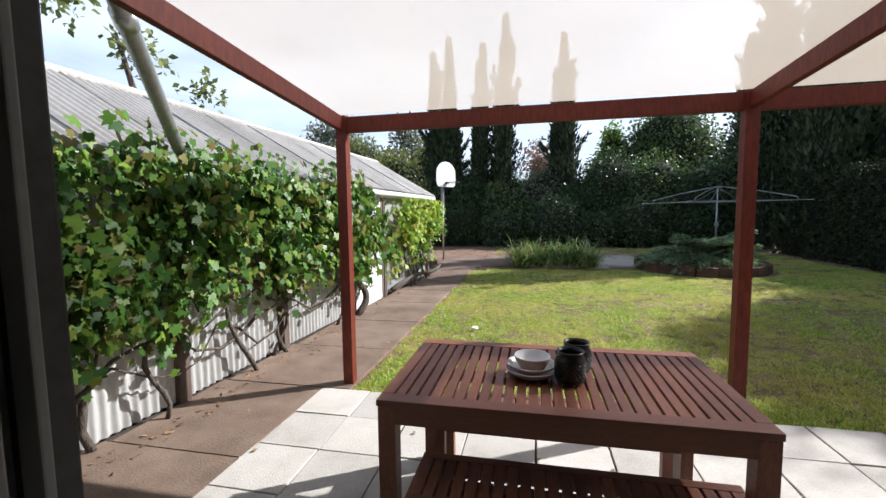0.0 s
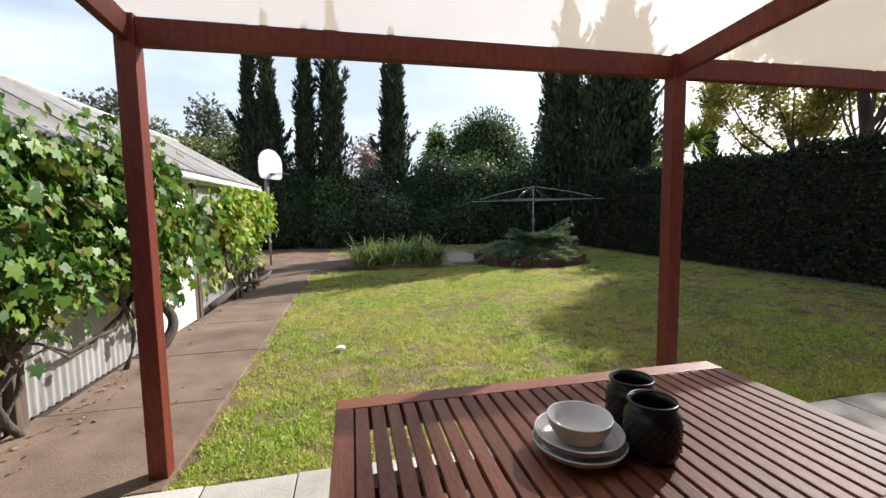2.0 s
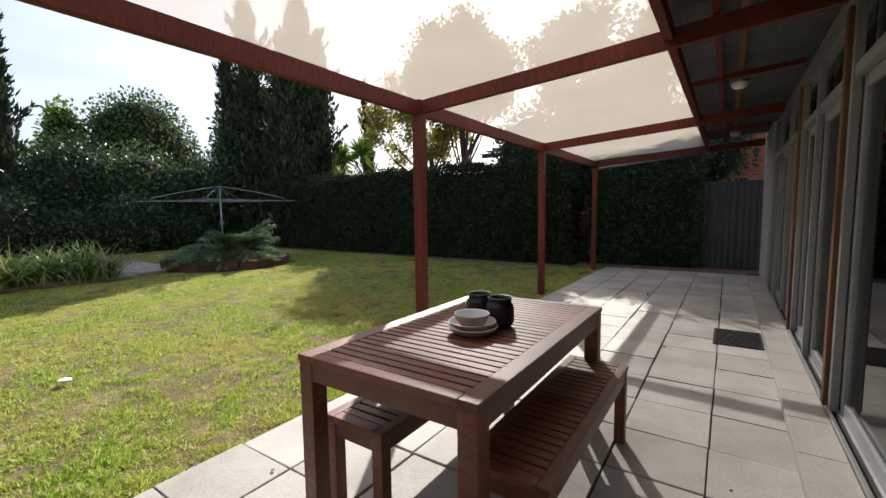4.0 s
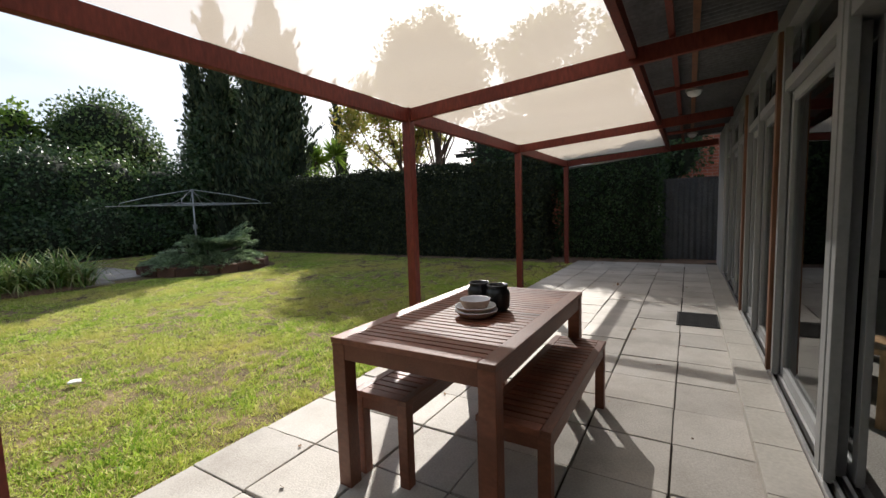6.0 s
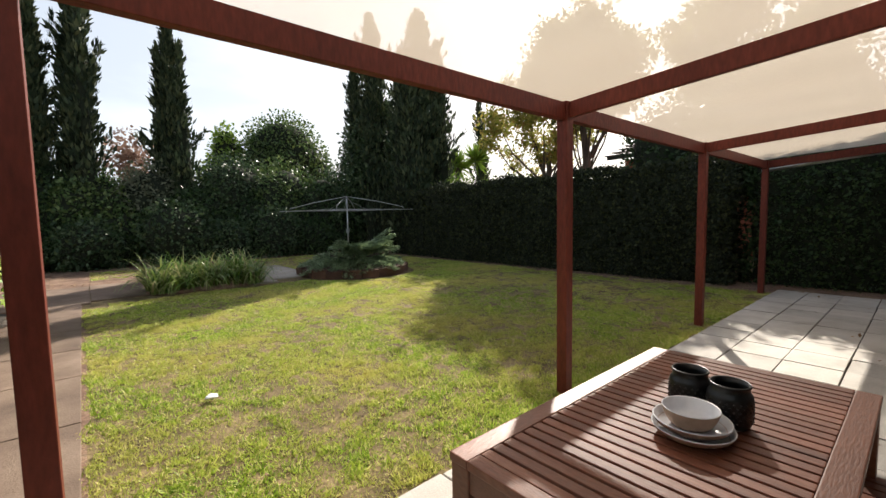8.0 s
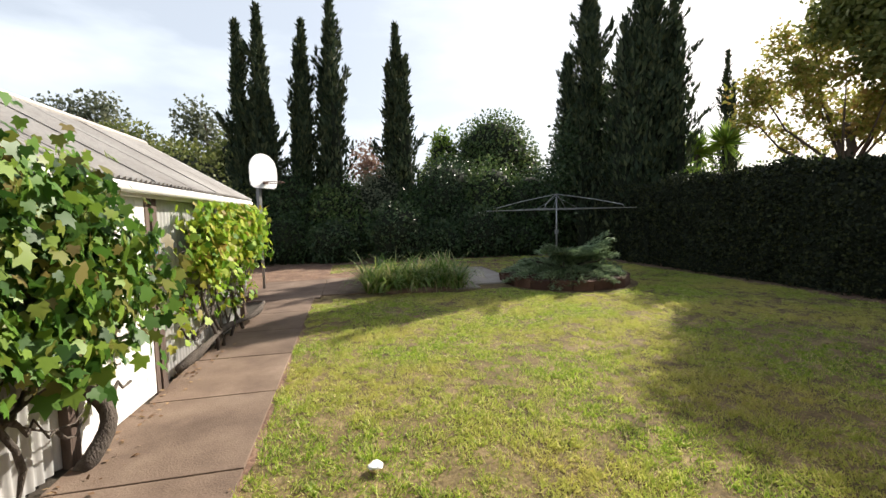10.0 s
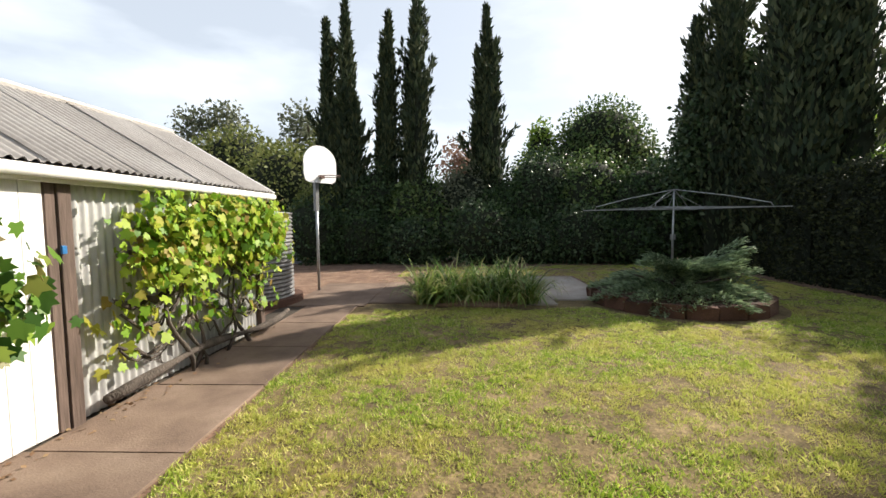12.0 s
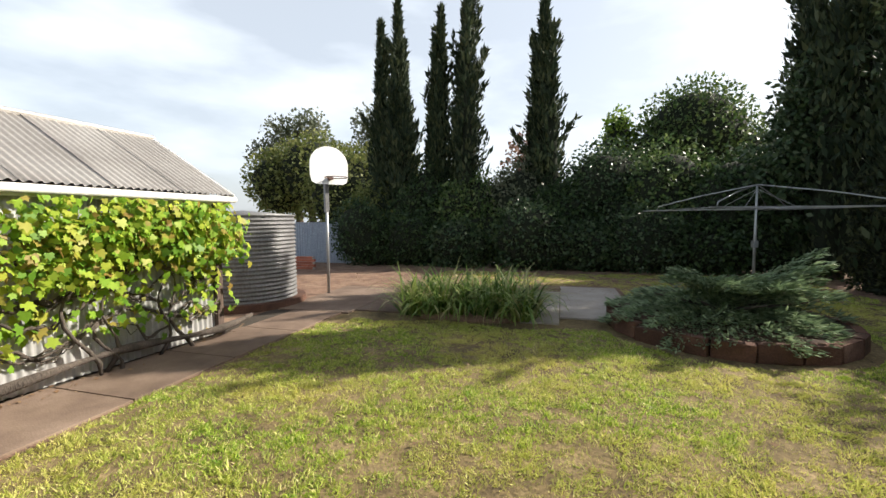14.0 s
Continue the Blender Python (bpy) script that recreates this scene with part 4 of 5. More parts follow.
# ---- planting ----
def hedge(label, x0, y0, x1, y1, h, count, material, size=0.07):
    o = thing("hedge", label, "hedge")
    n = count
    area = np.array([(y1 - y0) * h, (x1 - x0) * (y1 - y0) * 1.3, (x1 - x0) * h, (y1 - y0) * h * 0.3, (x1 - x0) * h])
    side = rng.choice(5, n, p=area / area.sum())
    a, c = rng.random(n), rng.random(n)
    P, N = np.zeros((n, 3)), np.zeros((n, 3))
    lx, ly = x1 - x0, y1 - y0
    for s, (pp, nn) in enumerate((((x0 + 0 * a, y0 + ly * a, h * c), (-1, 0, 0.1)), ((x0 + lx * a, y0 + ly * c, h + 0 * a), (0, 0, 1)), ((x0 + lx * a, y0 + 0 * a, h * c), (0, -1, 0)), ((x1 + 0 * a, y0 + ly * a, h * c), (1, 0, 0)), ((x0 + lx * a, y1 + 0 * a, h * c), (0, 1, 0)))):
        k = side == s
        P[k] = np.stack(pp, -1)[k]
        N[k] = nn
    bulge = 0.07 * np.sin(P[:, 1] * 2.3 + 1.3 * P[:, 2]) + 0.05 * np.sin(P[:, 1] * 6.1 + P[:, 2] * 4) + 0.03 * np.sin(P[:, 1] * 15 + P[:, 0] * 9)
    top = P[:, 2] / h
    P += N * (bulge + rng.normal(0, 0.05, n) - 0.04)[:, None]
    P[:, 0] += np.where(N[:, 0] < 0, 0.22 * np.clip(top - 0.88, 0, 1) * 3, 0)
    y = unit(N * 0.8 + rng.normal(size=(n, 3)) * 0.7)
    scatter("foliage", DIAMOND, P, frames_of(y, N + rng.normal(size=(n, 3)) * 0.6), size * rng.uniform(0.6, 1.3, n), material, o)
    # added dark block behind the leaves, coloured as the hedge's inner shade
    part("shade_core", box(x0 + 0.16, y0 + 0.16, 0.0, x1 - 0.16, y1 - 0.16, h - 0.16), CORE, o, "near-black block giving the hedge its inner shade")
    return o


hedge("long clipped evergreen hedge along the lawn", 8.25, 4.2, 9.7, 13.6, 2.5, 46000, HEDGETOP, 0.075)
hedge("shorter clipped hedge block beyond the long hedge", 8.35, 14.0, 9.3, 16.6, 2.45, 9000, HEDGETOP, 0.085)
hedge("dark shaded hedge closing the patio end", 8.95, 1.62, 9.9, 4.1, 2.75, 10000, HEDGE, 0.08)


def shrub(label, blobs, count, size, material, category="shrub", stem=None, **kw):
    o = thing("shrub" if category == "shrub" else "tree", label, category)
    if stem:
        trunk(o, *stem)
    crown(o, blobs, count, size, material, **kw)
    return o


# back row of large shrubs, three metres and more
for x, y, r, h, m_ in ((-4.6, 20.6, 1.4, 3.0, OLIVE), (-2.6, 20.6, 1.5, 3.6, HEDGE), (-0.9, 20.2, 1.2, 3.2, MIDG), (0.8, 20.6, 1.3, 3.5, GUM), (2.4, 20.2, 1.2, 3.0, HEDGE), (3.7, 20.6, 1.5, 4.1, SHRUB), (5.5, 20.4, 1.5, 3.9, MIDG), (7.3, 19.8, 1.5, 3.5, HEDGE), (8.6, 19.2, 1.2, 3.0, HEDGE)):
    shrub("tall dense evergreen shrub in the back row", [(x, y, h * 0.5, r * 1.05, r * 0.9, h * 0.56), (x + 0.45, y - 0.5, h * 0.3, r * 0.95, r * 0.7, h * 0.36), (x - 0.5, y - 0.3, h * 0.55, r * 0.7, r * 0.7, h * 0.36)], 8500, 0.13, m_, depth=0.5)
for x, y, r, h, m_ in ((-1.2, 18.9, 0.9, 1.7, SHRUB), (1.2, 18.7, 1.1, 2.3, SHRUB), (3.0, 18.9, 0.9, 1.6, SHRUB), (4.6, 18.7, 1.0, 2.1, SHRUB), (6.2, 18.7, 0.9, 1.6, HEDGE), (-3.0, 19.2, 1.0, 2.0, HEDGE), (-4.7, 18.9, 1.0, 2.5, HEDGE)):
    shrub("glossy dark low shrub before the back row", [(x, y, h * 0.45, r * 1.1, r * 0.75, h * 0.52), (x + 0.6, y + 0.1, h * 0.36, r * 0.7, r * 0.6, h * 0.42)], 3800, 0.12, m_, depth=0.5)
shrub("rounded dense green tree behind the hedge", [(7.6, 25.5, 4.9, 2.4, 2.0, 2.5), (6.2, 25.2, 4.0, 1.5, 1.4, 1.8), (9.1, 25.5, 3.9, 1.5, 1.5, 1.8)], 12000, 0.17, MIDG, "tree", ((7.6, 25.5, 0), (7.6, 25.5, 4.5), 0.22, 0.1), depth=0.45)
shrub("slim light green tree between cypress and round tree", [(4.6, 25.5, 4.6, 0.8, 0.8, 1.9), (4.4, 25.6, 3.5, 1.2, 1.0, 1.4)], 3000, 0.2, LIME, "tree", ((4.6, 25.5, 0), (4.6, 25.5, 4.5), 0.12, 0.05), depth=0.5)
shrub("light bronze-leaved tree behind the hedge", [(0.6, 26, 4.3, 1.1, 1.0, 1.5)], 1100, 0.2, PINKISH, "tree", ((0.6, 26, 0), (0.6, 26, 4.3), 0.12, 0.05), core=False, shell=0.2)
shrub("broad olive-green tree beyond the shed", [(-10.5, 25, 4.0, 2.3, 2.0, 2.2), (-8.4, 25.5, 3.6, 1.8, 1.6, 2.0), (-12.5, 25, 3.6, 2.0, 1.8, 2.0)], 9000, 0.2, OLIVE, "tree", ((-10.5, 25, 0), (-10.5, 25, 4), 0.25, 0.1), depth=0.45)
shrub("low green trees behind the tank", [(-6.9, 22.0, 2.6, 2.0, 1.5, 2.3), (-5.2, 23.0, 3.2, 1.5, 1.2, 2.4)], 6500, 0.17, OLIVE, "tree", ((-6.9, 22, 0), (-6.9, 22, 2.6), 0.2, 0.1), depth=0.45)
shrub("sparse grey-green gum tree beyond the shed roof", [(-14.5, 28, 6.9, 1.3, 1.2, 1.2), (-13.0, 28.5, 7.4, 1.3, 1.2, 1.2), (-15.6, 28, 5.7, 1.4, 1.3, 1.0), (-12.0, 28, 6.0, 1.2, 1.1, 1.0)], 3400, 0.22, GUM, "tree", ((-13.8, 28, 0), (-13.5, 28.2, 7.2), 0.28, 0.06), core=False, shell=0.25, depth=0.55)
shrub("sparse grey-green gum tree beside the cypresses", [(-8.0, 27, 6.5, 1.2, 1.1, 1.5), (-6.8, 27, 5.2, 1.2, 1.1, 1.2)], 2000, 0.22, GUM, "tree", ((-7.6, 27, 0), (-7.6, 27, 6.8), 0.2, 0.05), core=False, shell=0.25, depth=0.55)
shrub("thin-leaved tree over the shed roof", [(-6.9, 5.5, 4.9, 0.5, 0.5, 0.5), (-6.3, 6.2, 4.3, 0.55, 0.5, 0.5), (-5.7, 6.9, 3.75, 0.45, 0.45, 0.35), (-7.4, 4.7, 5.0, 0.6, 0.6, 0.4)], 560, 0.14, OLIVE, "tree", ((-6.6, 5.9, 0), (-6.5, 6.0, 4.5), 0.14, 0.03), core=False, shell=0.1, depth=0.5)
# trees behind the right hedge


def airy(cx, cy, cz, rx, ry, rz, n, r0, r1):
    """Small leaf clumps strewn through an ellipsoid, for an open crown."""
    d = unit(rng.normal(size=(n, 3))) * rng.uniform(0.25, 1.0, (n, 1)) ** 0.5
    r = rng.uniform(r0, r1, n)
    return [(cx + p[0] * rx, cy + p[1] * ry, cz + p[2] * rz, q_, q_, q_ * 0.75) for p, q_ in zip(d, r)]


def open_tree(label, base, blobs, count, size, material):
    o = shrub(label, blobs, count, size, material, "tree", (base, (base[0] + 0.2, base[1], blobs[0][2]), 0.28, 0.1), core=False, shell=0.1, depth=0.4)
    for q_ in blobs[::5]:
        mid = (Vector(base) * 0.4 + Vector(q_[:3]) * 0.6) + Vector((0, 0, 0.6))
        part("limb", tube([(base[0] + 0.1, base[1], q_[2] * 0.45), mid, q_[:3]], [0.06, 0.035, 0.01], 6), TRUNK, o)


open_tree("spreading tree with yellowing autumn leaves behind the hedge", (15.4, 13.6, 0), airy(15.6, 14.2, 5.8, 2.3, 3.1, 2.6, 70, 0.4, 0.85), 11000, 0.17, YELLOWG)
open_tree("tall leafy tree standing behind the yellowing tree", (15.6, 11.6, 0), airy(15.5, 11.7, 7.6, 2.2, 2.0, 2.2, 60, 0.7, 1.2), 34000, 0.22, OLIVE)
open_tree("tall dense tree beyond the neighbouring roof", (18.4, 6.2, 0), airy(17.4, 6.2, 7.6, 2.4, 3.2, 2.0, 44, 0.7, 1.2), 17000, 0.22, OLIVE)
shrub("bright green shrubs behind the clipped hedge", [(11.2, 12.2, 1.7, 1.2, 1.8, 1.35), (11.0, 15.0, 1.8, 1.4, 1.4, 1.5), (11.5, 9.0, 1.5, 1.2, 1.6, 1.2)], 7000, 0.13, LIME, depth=0.4)
shrub("tall dark tree shading the patio end", [(9.9, 3.2, 3.3, 1.1, 1.2, 1.6), (10.8, 4.6, 3.2, 1.3, 1.4, 1.7), (10.6, 1.6, 3.0, 1.0, 1.0, 1.4), (12.3, 6.6, 3.2, 1.4, 1.6, 1.7)], 8500, 0.14, HEDGE, "tree", ((10.4, 3.4, 0), (10.4, 3.4, 3.4), 0.2, 0.08), depth=0.45)


def cypress(x, y, h, r, label, lean=0.0, count=8500, material=CYP, tip=1.05, tops=3):
    """Flame-shaped conifer: a main leader and lesser leaders beside it, each a spindle of upright sprays with gaps."""
    o = thing("tree", label, "tree", "cypresses")
    spin = [(0.0, 0.0, h, r * 0.8, 0.5)]
    for q in range(tops):
        aa, rr = rng.uniform(0, 6.28), r * rng.uniform(0.35, 0.6)
        spin.append((rr * math.cos(aa), rr * math.sin(aa), h * rng.uniform(0.62, 0.9), r * rng.uniform(0.45, 0.6), 0.5 / tops))
    P, O = [], []
    cb = bmesh.new()
    for sx, sy, sh, sr, share in spin:
        n = int(count * share)
        t = rng.random(n) ** 0.8
        ang = rng.uniform(0, 2 * np.pi, n)
        prof = np.where(t < 0.15, 0.7 + t * 2, 1.0) * np.clip((1 - t) * 1.55, 0, 1) ** tip
        k1, k2, k3 = rng.uniform(0, 6, 3)
        lump = 0.78 + 0.26 * np.sin(ang * 3 + t * 15 + k1) + 0.2 * np.sin(ang * 2 - t * 33 + k2) + 0.1 * np.sin(ang * 5 + t * 70 + k3)
        rad = sr * prof * lump * rng.uniform(0.6, 1.1, n)
        P.append(np.stack([x + sx + rad * np.cos(ang) + lean * t * h, y + sy + rad * np.sin(ang), 0.3 + t * (sh - 0.3)], -1))
        O.append(np.stack([np.cos(ang), np.sin(ang), 0 * ang], -1))
        lathe([(sr * 0.42 * (0.7 + v * 2 if v < 0.15 else 1) * min(1, (1 - v) * 1.55) ** tip, 0.3 + v * (sh - 0.3)) for v in np.linspace(0, 0.95, 14)], 12, cb, (x + sx + lean * h * 0.5, y + sy, 0))
    # side shoots that stand away
    for q in range(12):
        tt, aa = rng.uniform(0.3, 0.85), rng.uniform(0, 6.28)
        m_ = 70
        u = rng.random(m_)
        R = r * np.clip((1 - tt) * 1.55, 0.12, 1) ** tip
        wide = 0.09 * (1 - u) + 0.02
        reach = R * (0.6 + 0.75 * u)
        P.append(np.stack([x + lean * tt * h + reach * np.cos(aa) + rng.normal(0, 1, m_) * wide, y + reach * np.sin(aa) + rng.normal(0, 1, m_) * wide, tt * h + u * 0.8 + rng.normal(0, 0.05, m_)], -1))
        O.append(np.tile((math.cos(aa), math.sin(aa), 0.0), (m_, 1)))
    P, O = np.concatenate(P), np.concatenate(O)
    n = len(P)
    yv = unit(O * 0.4 + np.array([0, 0, 1.0]) + rng.normal(size=(n, 3)) * 0.3)
    scatter("crown", SPRAY, P, frames_of(yv, O + rng.normal(size=(n, 3)) * 0.5), 0.26 * rng.uniform(0.5, 1.35, n), material, o, wide=1.25)
    # added dark spindles, coloured as the shade between the sprays
    part("shade_core", cb, CORE, o, "near-black spindles giving the tree its inner shade", True)
    trunk(o, (x, y, 0), (x, y, 1.5), 0.18, 0.14, 0.0)


for x, h, r, ln, tops in ((-4.55, 9.1, 0.72, 0.0, 2), (-3.72, 9.6, 0.84, 0.0, 3), (-2.15, 9.3, 0.66, 0.0, 2), (-1.1, 10.4, 0.92, 0.005, 4), (1.58, 9.5, 0.95, 0.0, 4)):
    cypress(x, 20.6 + rng.uniform(-0.3, 0.3), h, r, "tall narrow dark cypress behind the back hedge", ln, tops=tops)
cypress(21.2, 23.4, 10.8, 0.7, "slim distant dark cypress", 0, 3500, tops=1)
cypress(9.05, 18.4, 10.4, 1.45, "broad old dark conifer behind the clothes hoist", 0, 16000, tip=0.7, tops=6)
cypress(9.75, 15.8, 9.8, 1.6, "broad old dark conifer with bare inner branches", 0, 18000, tip=0.6, tops=7)
shrub("dark leafy tree against the old conifers", [(8.3, 18.4, 4.0, 0.9, 0.9, 2.0), (7.8, 18.5, 2.6, 1.0, 1.0, 1.6), (9.6, 17.6, 4.6, 1.1, 1.0, 2.6)], 8500, 0.15, SHRUB, "tree", ((9.0, 18.6, 0), (9.0, 18.6, 4.4), 0.2, 0.1), depth=0.45, core=False, shell=0.4)
# spiky palm-like plants over the hedge
yucca = thing("yucca", "spiky dark green yucca heads above the hedge", "plant", at=(13.2, 17.2, 0))
trunk(yucca, (0, 0, 0), (0, 0, 3.9), 0.16, 0.12, 0.02)
n = 420
cen = np.array([(0, 0, 4.0), (-1.0, 0.3, 3.6), (0.9, -0.4, 4.3)])[rng.integers(0, 3, n)]
d = unit(rng.normal(size=(n, 3)) + np.array([0, 0, 0.5]))
scatter("leaves", SPRAY, cen, frames_of(d, rng.normal(size=(n, 3))), rng.uniform(0.7, 1.1, n), LIME, yucca, wide=0.35)


# grape vines on the shed wall
def vine(label, v0, v1, z_low, z_high, count, size, material, out, seed, clear=()):
    o = thing("grape_vine", label, "vine", "grape vines")
    r = np.random.default_rng(seed)
    # cordon, trunks and loose canes
    for k in range(6):
        vv = np.linspace(v0 + 0.1, v1 - 0.1, 26)
        zz = (1.35, 0.95, 0.5, 0.72, 0.4, 0.85)[k] + 0.13 * np.sin(vv * (2.1 + k) + k) + r.normal(0, 0.03, 26)
        uu = 0.12 + 0.035 * np.sin(vv * 4.1 + k * 2)
        part("cane", tube([shed_pt(a, b_, c) for a, b_, c in zip(uu, vv, zz)], [(0.02, 0.024, 0.013, 0.011, 0.009, 0.008)[k] + 0.004 * math.sin(i) for i in range(26)], 7), BARK, o, "gnarled grey-brown cane", True)
    for k in range(int((v1 - v0) * 1.3)):
        a = r.uniform(v0, v1)
        zt = r.uniform(0.7, 1.5)
        sw = r.uniform(-0.22, 0.22)
        pts = [shed_pt(0.13 + 0.06 * math.sin(3 * q_ + k), a + sw * q_ + 0.1 * math.sin(7 * q_ + k), 0.0 + zt * q_) for q_ in np.linspace(0, 1, 9)]
        part("stem", tube(pts, [0.021 * (1 - 0.6 * q_) * (0.5 + r.random()) for q_ in np.linspace(0, 1, 9)], 6), BARK, o, smooth=True)
    # leaves in hanging clusters
    nc = int((v1 - v0) * 17)
    cv_, cz_ = r.uniform(v0, v1, nc), z_low + (z_high - z_low) * r.beta(1.7, 1.1, nc)
    cz_ = np.maximum(cz_, np.interp(cv_, *zip(*clear)) if clear else 0)
    k = r.integers(0, nc, count)
    v = cv_[k] + r.normal(0, 0.15, count)
    z = cz_[k] + r.normal(0, 0.13, count)
    u = np.clip(out * (0.35 + 0.65 * np.sin((k * 0.618) % 1 * 3.1)) + r.normal(0, 0.09, count), 0.06, out * 1.5)
    c, s = math.cos(radians(STURN)), math.sin(radians(STURN))
    P = np.stack([SX + u * c - v * s, SY + u * s + v * c, np.clip(z, 0.08, z_high + 0.16)], -1)
    N = unit(np.stack([np.full(count, 0.75), np.full(count, 0.1), np.full(count, 0.55)], -1) + r.normal(size=(count, 3)) * 0.42)
    yv = unit(np.stack([0.25 + 0 * u, 0 * u, -1 + 0 * u], -1) + r.normal(size=(count, 3)) * 0.5)
    turns = frames_of(yv, N)
    sizes = size * r.uniform(0.55, 1.25, count)
    single = {VINE: VINE_ONE, VINEY: VINEY_ONE}[material]
    near = np.argsort(-u)[:min(260, count // 6)]          # the foremost leaves, one by one
    one = np_mesh("leaf", LOBED[0] * np.array([1.05, 1, 1]), LOBED[1])
    one.materials.append(single)
    for q_ in near:
        ob = new("leaf", one)
        ob.parent = o
        ob.matrix_basis = Matrix.Translation(P[q_]) @ Matrix(turns[q_].tolist()).to_4x4() @ Matrix.Scale(float(sizes[q_]), 4)
    rest = np.setdiff1d(np.arange(count), near)
    tagged(scatter("leaves", LOBED, P[rest], turns[rest], sizes[rest], material, o, wide=1.05), kind="stuff")
    return o


vine("sprawling green grape vine covering the shed wall", -2.6, 3.55, 0.45, 1.98, 11000, 0.08, VINE, 0.36, 3, ((-2.6, 0.35), (-0.1, 0.5), (0.4, 0.65), (1.6, 0.95), (3.5, 1.05)))
vine("hanging tail of green grape vine by the white door", 2.6, 3.95, 0.75, 1.65, 620, 0.11, VINE, 0.42, 5, ((2.6, 0.8), (3.95, 0.75)))
vine("yellowing grape vine on the corrugated wall", 5.0, 7.3, 1.08, 1.64, 3300, 0.086, VINEY, 0.36, 9, ((4.7, 1.2), (6.0, 1.0), (7.6, 1.1)))
vine("low yellow shoots of the grape vine", 4.8, 7.3, 0.35, 0.85, 230, 0.095, VINEY, 0.2, 11)
log = thing("vine_log", "old twisted vine branch resting along the path", "branch")
part("wood", tube([shed_pt(0.12 + 0.14 * q_ + 0.05 * math.sin(9 * q_), 4.75 + 2.9 * q_, 0.12 + 0.12 * q_ + 0.06 * math.sin(6 * q_)) for q_ in np.linspace(0, 1, 18)], [0.04 + 0.012 * math.sin(k) for k in range(18)], 8), BARK, log, smooth=True)
log2 = thing("vine_log", "thick coiled vine trunk beside the white door", "branch")
part("wood", tube([shed_pt(0.16 + 0.06 * math.sin(8 * q_), 3.2 + 0.24 * math.sin(5 * q_), 0.0 + 1.0 * q_) for q_ in np.linspace(0, 1, 18)], [0.055 - 0.02 * k / 18 for k in range(18)], 8), BARK, log2, smooth=True)

# agapanthus clump
agap = thing("strap_leaf_clump", "long clump of arching green strap leaves", "plant", at=(0.75, 12.1, 0))
n = 1450
segs = 6
base_p = np.stack([rng.uniform(-1.08, 1.08, n), rng.uniform(-0.45, 0.45, n), np.full(n, 0.02)], -1)
az = rng.uniform(0, 2 * np.pi, n)
ln, bend, wd = rng.uniform(0.6, 1.08, n), rng.uniform(0.7, 2.4, n), rng.uniform(0.012, 0.019, n)
lean0 = rng.uniform(0.03, 0.75, n)
vs = []
px, pz = np.zeros(n), np.zeros(n)
for k in range(segs + 1):
    th = lean0 + bend * (k / segs) ** 1.6
    if k:
        px, pz = px + ln / segs * np.sin(th), pz + ln / segs * np.cos(th)
    w = wd * (1 - (k / segs) ** 2.5) + 0.001
    for s in (-1, 1):
        vs.append(np.stack([base_p[:, 0] + px * np.cos(az) - s * w * np.sin(az), base_p[:, 1] + px * np.sin(az) + s * w * np.cos(az), np.maximum(base_p[:, 2] + pz, 0.01)], -1))
V = np.stack(vs, 1)
F = np.array([(2 * k, 2 * k + 1, 2 * k + 3, 2 * k + 2) for k in range(segs)])
F = (F[None] + (np.arange(n) * 2 * (segs + 1))[:, None, None]).reshape(-1, 4)
link_mesh("leaves", np_mesh("leaves", V.reshape(-1, 3), F), STRAP, agap)
b = bmesh.new()
bmesh.ops.create_icosphere(b, subdivisions=3, radius=1, matrix=Matrix.Diagonal((1.15, 0.55, 0.16, 1)))
part("root_mound", b, MULCH, agap, "brown earth and dead leaves at the roots", True)

# juniper in its round walled bed
ring_o = thing("planter_ring", "round raised bed walled with weathered rust-brown stone blocks", "garden bed", at=(4.4, 12.05, 0))
part("earth", lathe([(1.44, -0.01), (1.42, 0.19), (0.8, 0.24), (0.0, 0.26)], 40), DARKEARTH, ring_o, smooth=True)
base = None
for k in range(21):
    if base is None:
        b = box(-0.06, -0.211, 0, 0.06, 0.211, 0.22, 0.015)
        for v in b.verts:
            v.co += Vector((rng.normal(), rng.normal(), rng.normal())) * 0.005
        base = part("block", b, EARTHBRICK, ring_o)
        ob = base
    else:
        ob = new("block", base.data)
        ob.parent = ring_o
    a = 2 * math.pi * k / 21
    ob.matrix_basis = pose(1.43 * math.cos(a), 1.43 * math.sin(a), -0.015 + rng.normal() * 0.012, rng.normal() * 1.5, rng.normal() * 3, math.degrees(a) + rng.normal() * 2.5)
juni = thing("juniper", "low spreading grey-green juniper in layered plumes", "shrub", at=(4.35, 11.9, 0.22))
P, Y, N = [], [], []


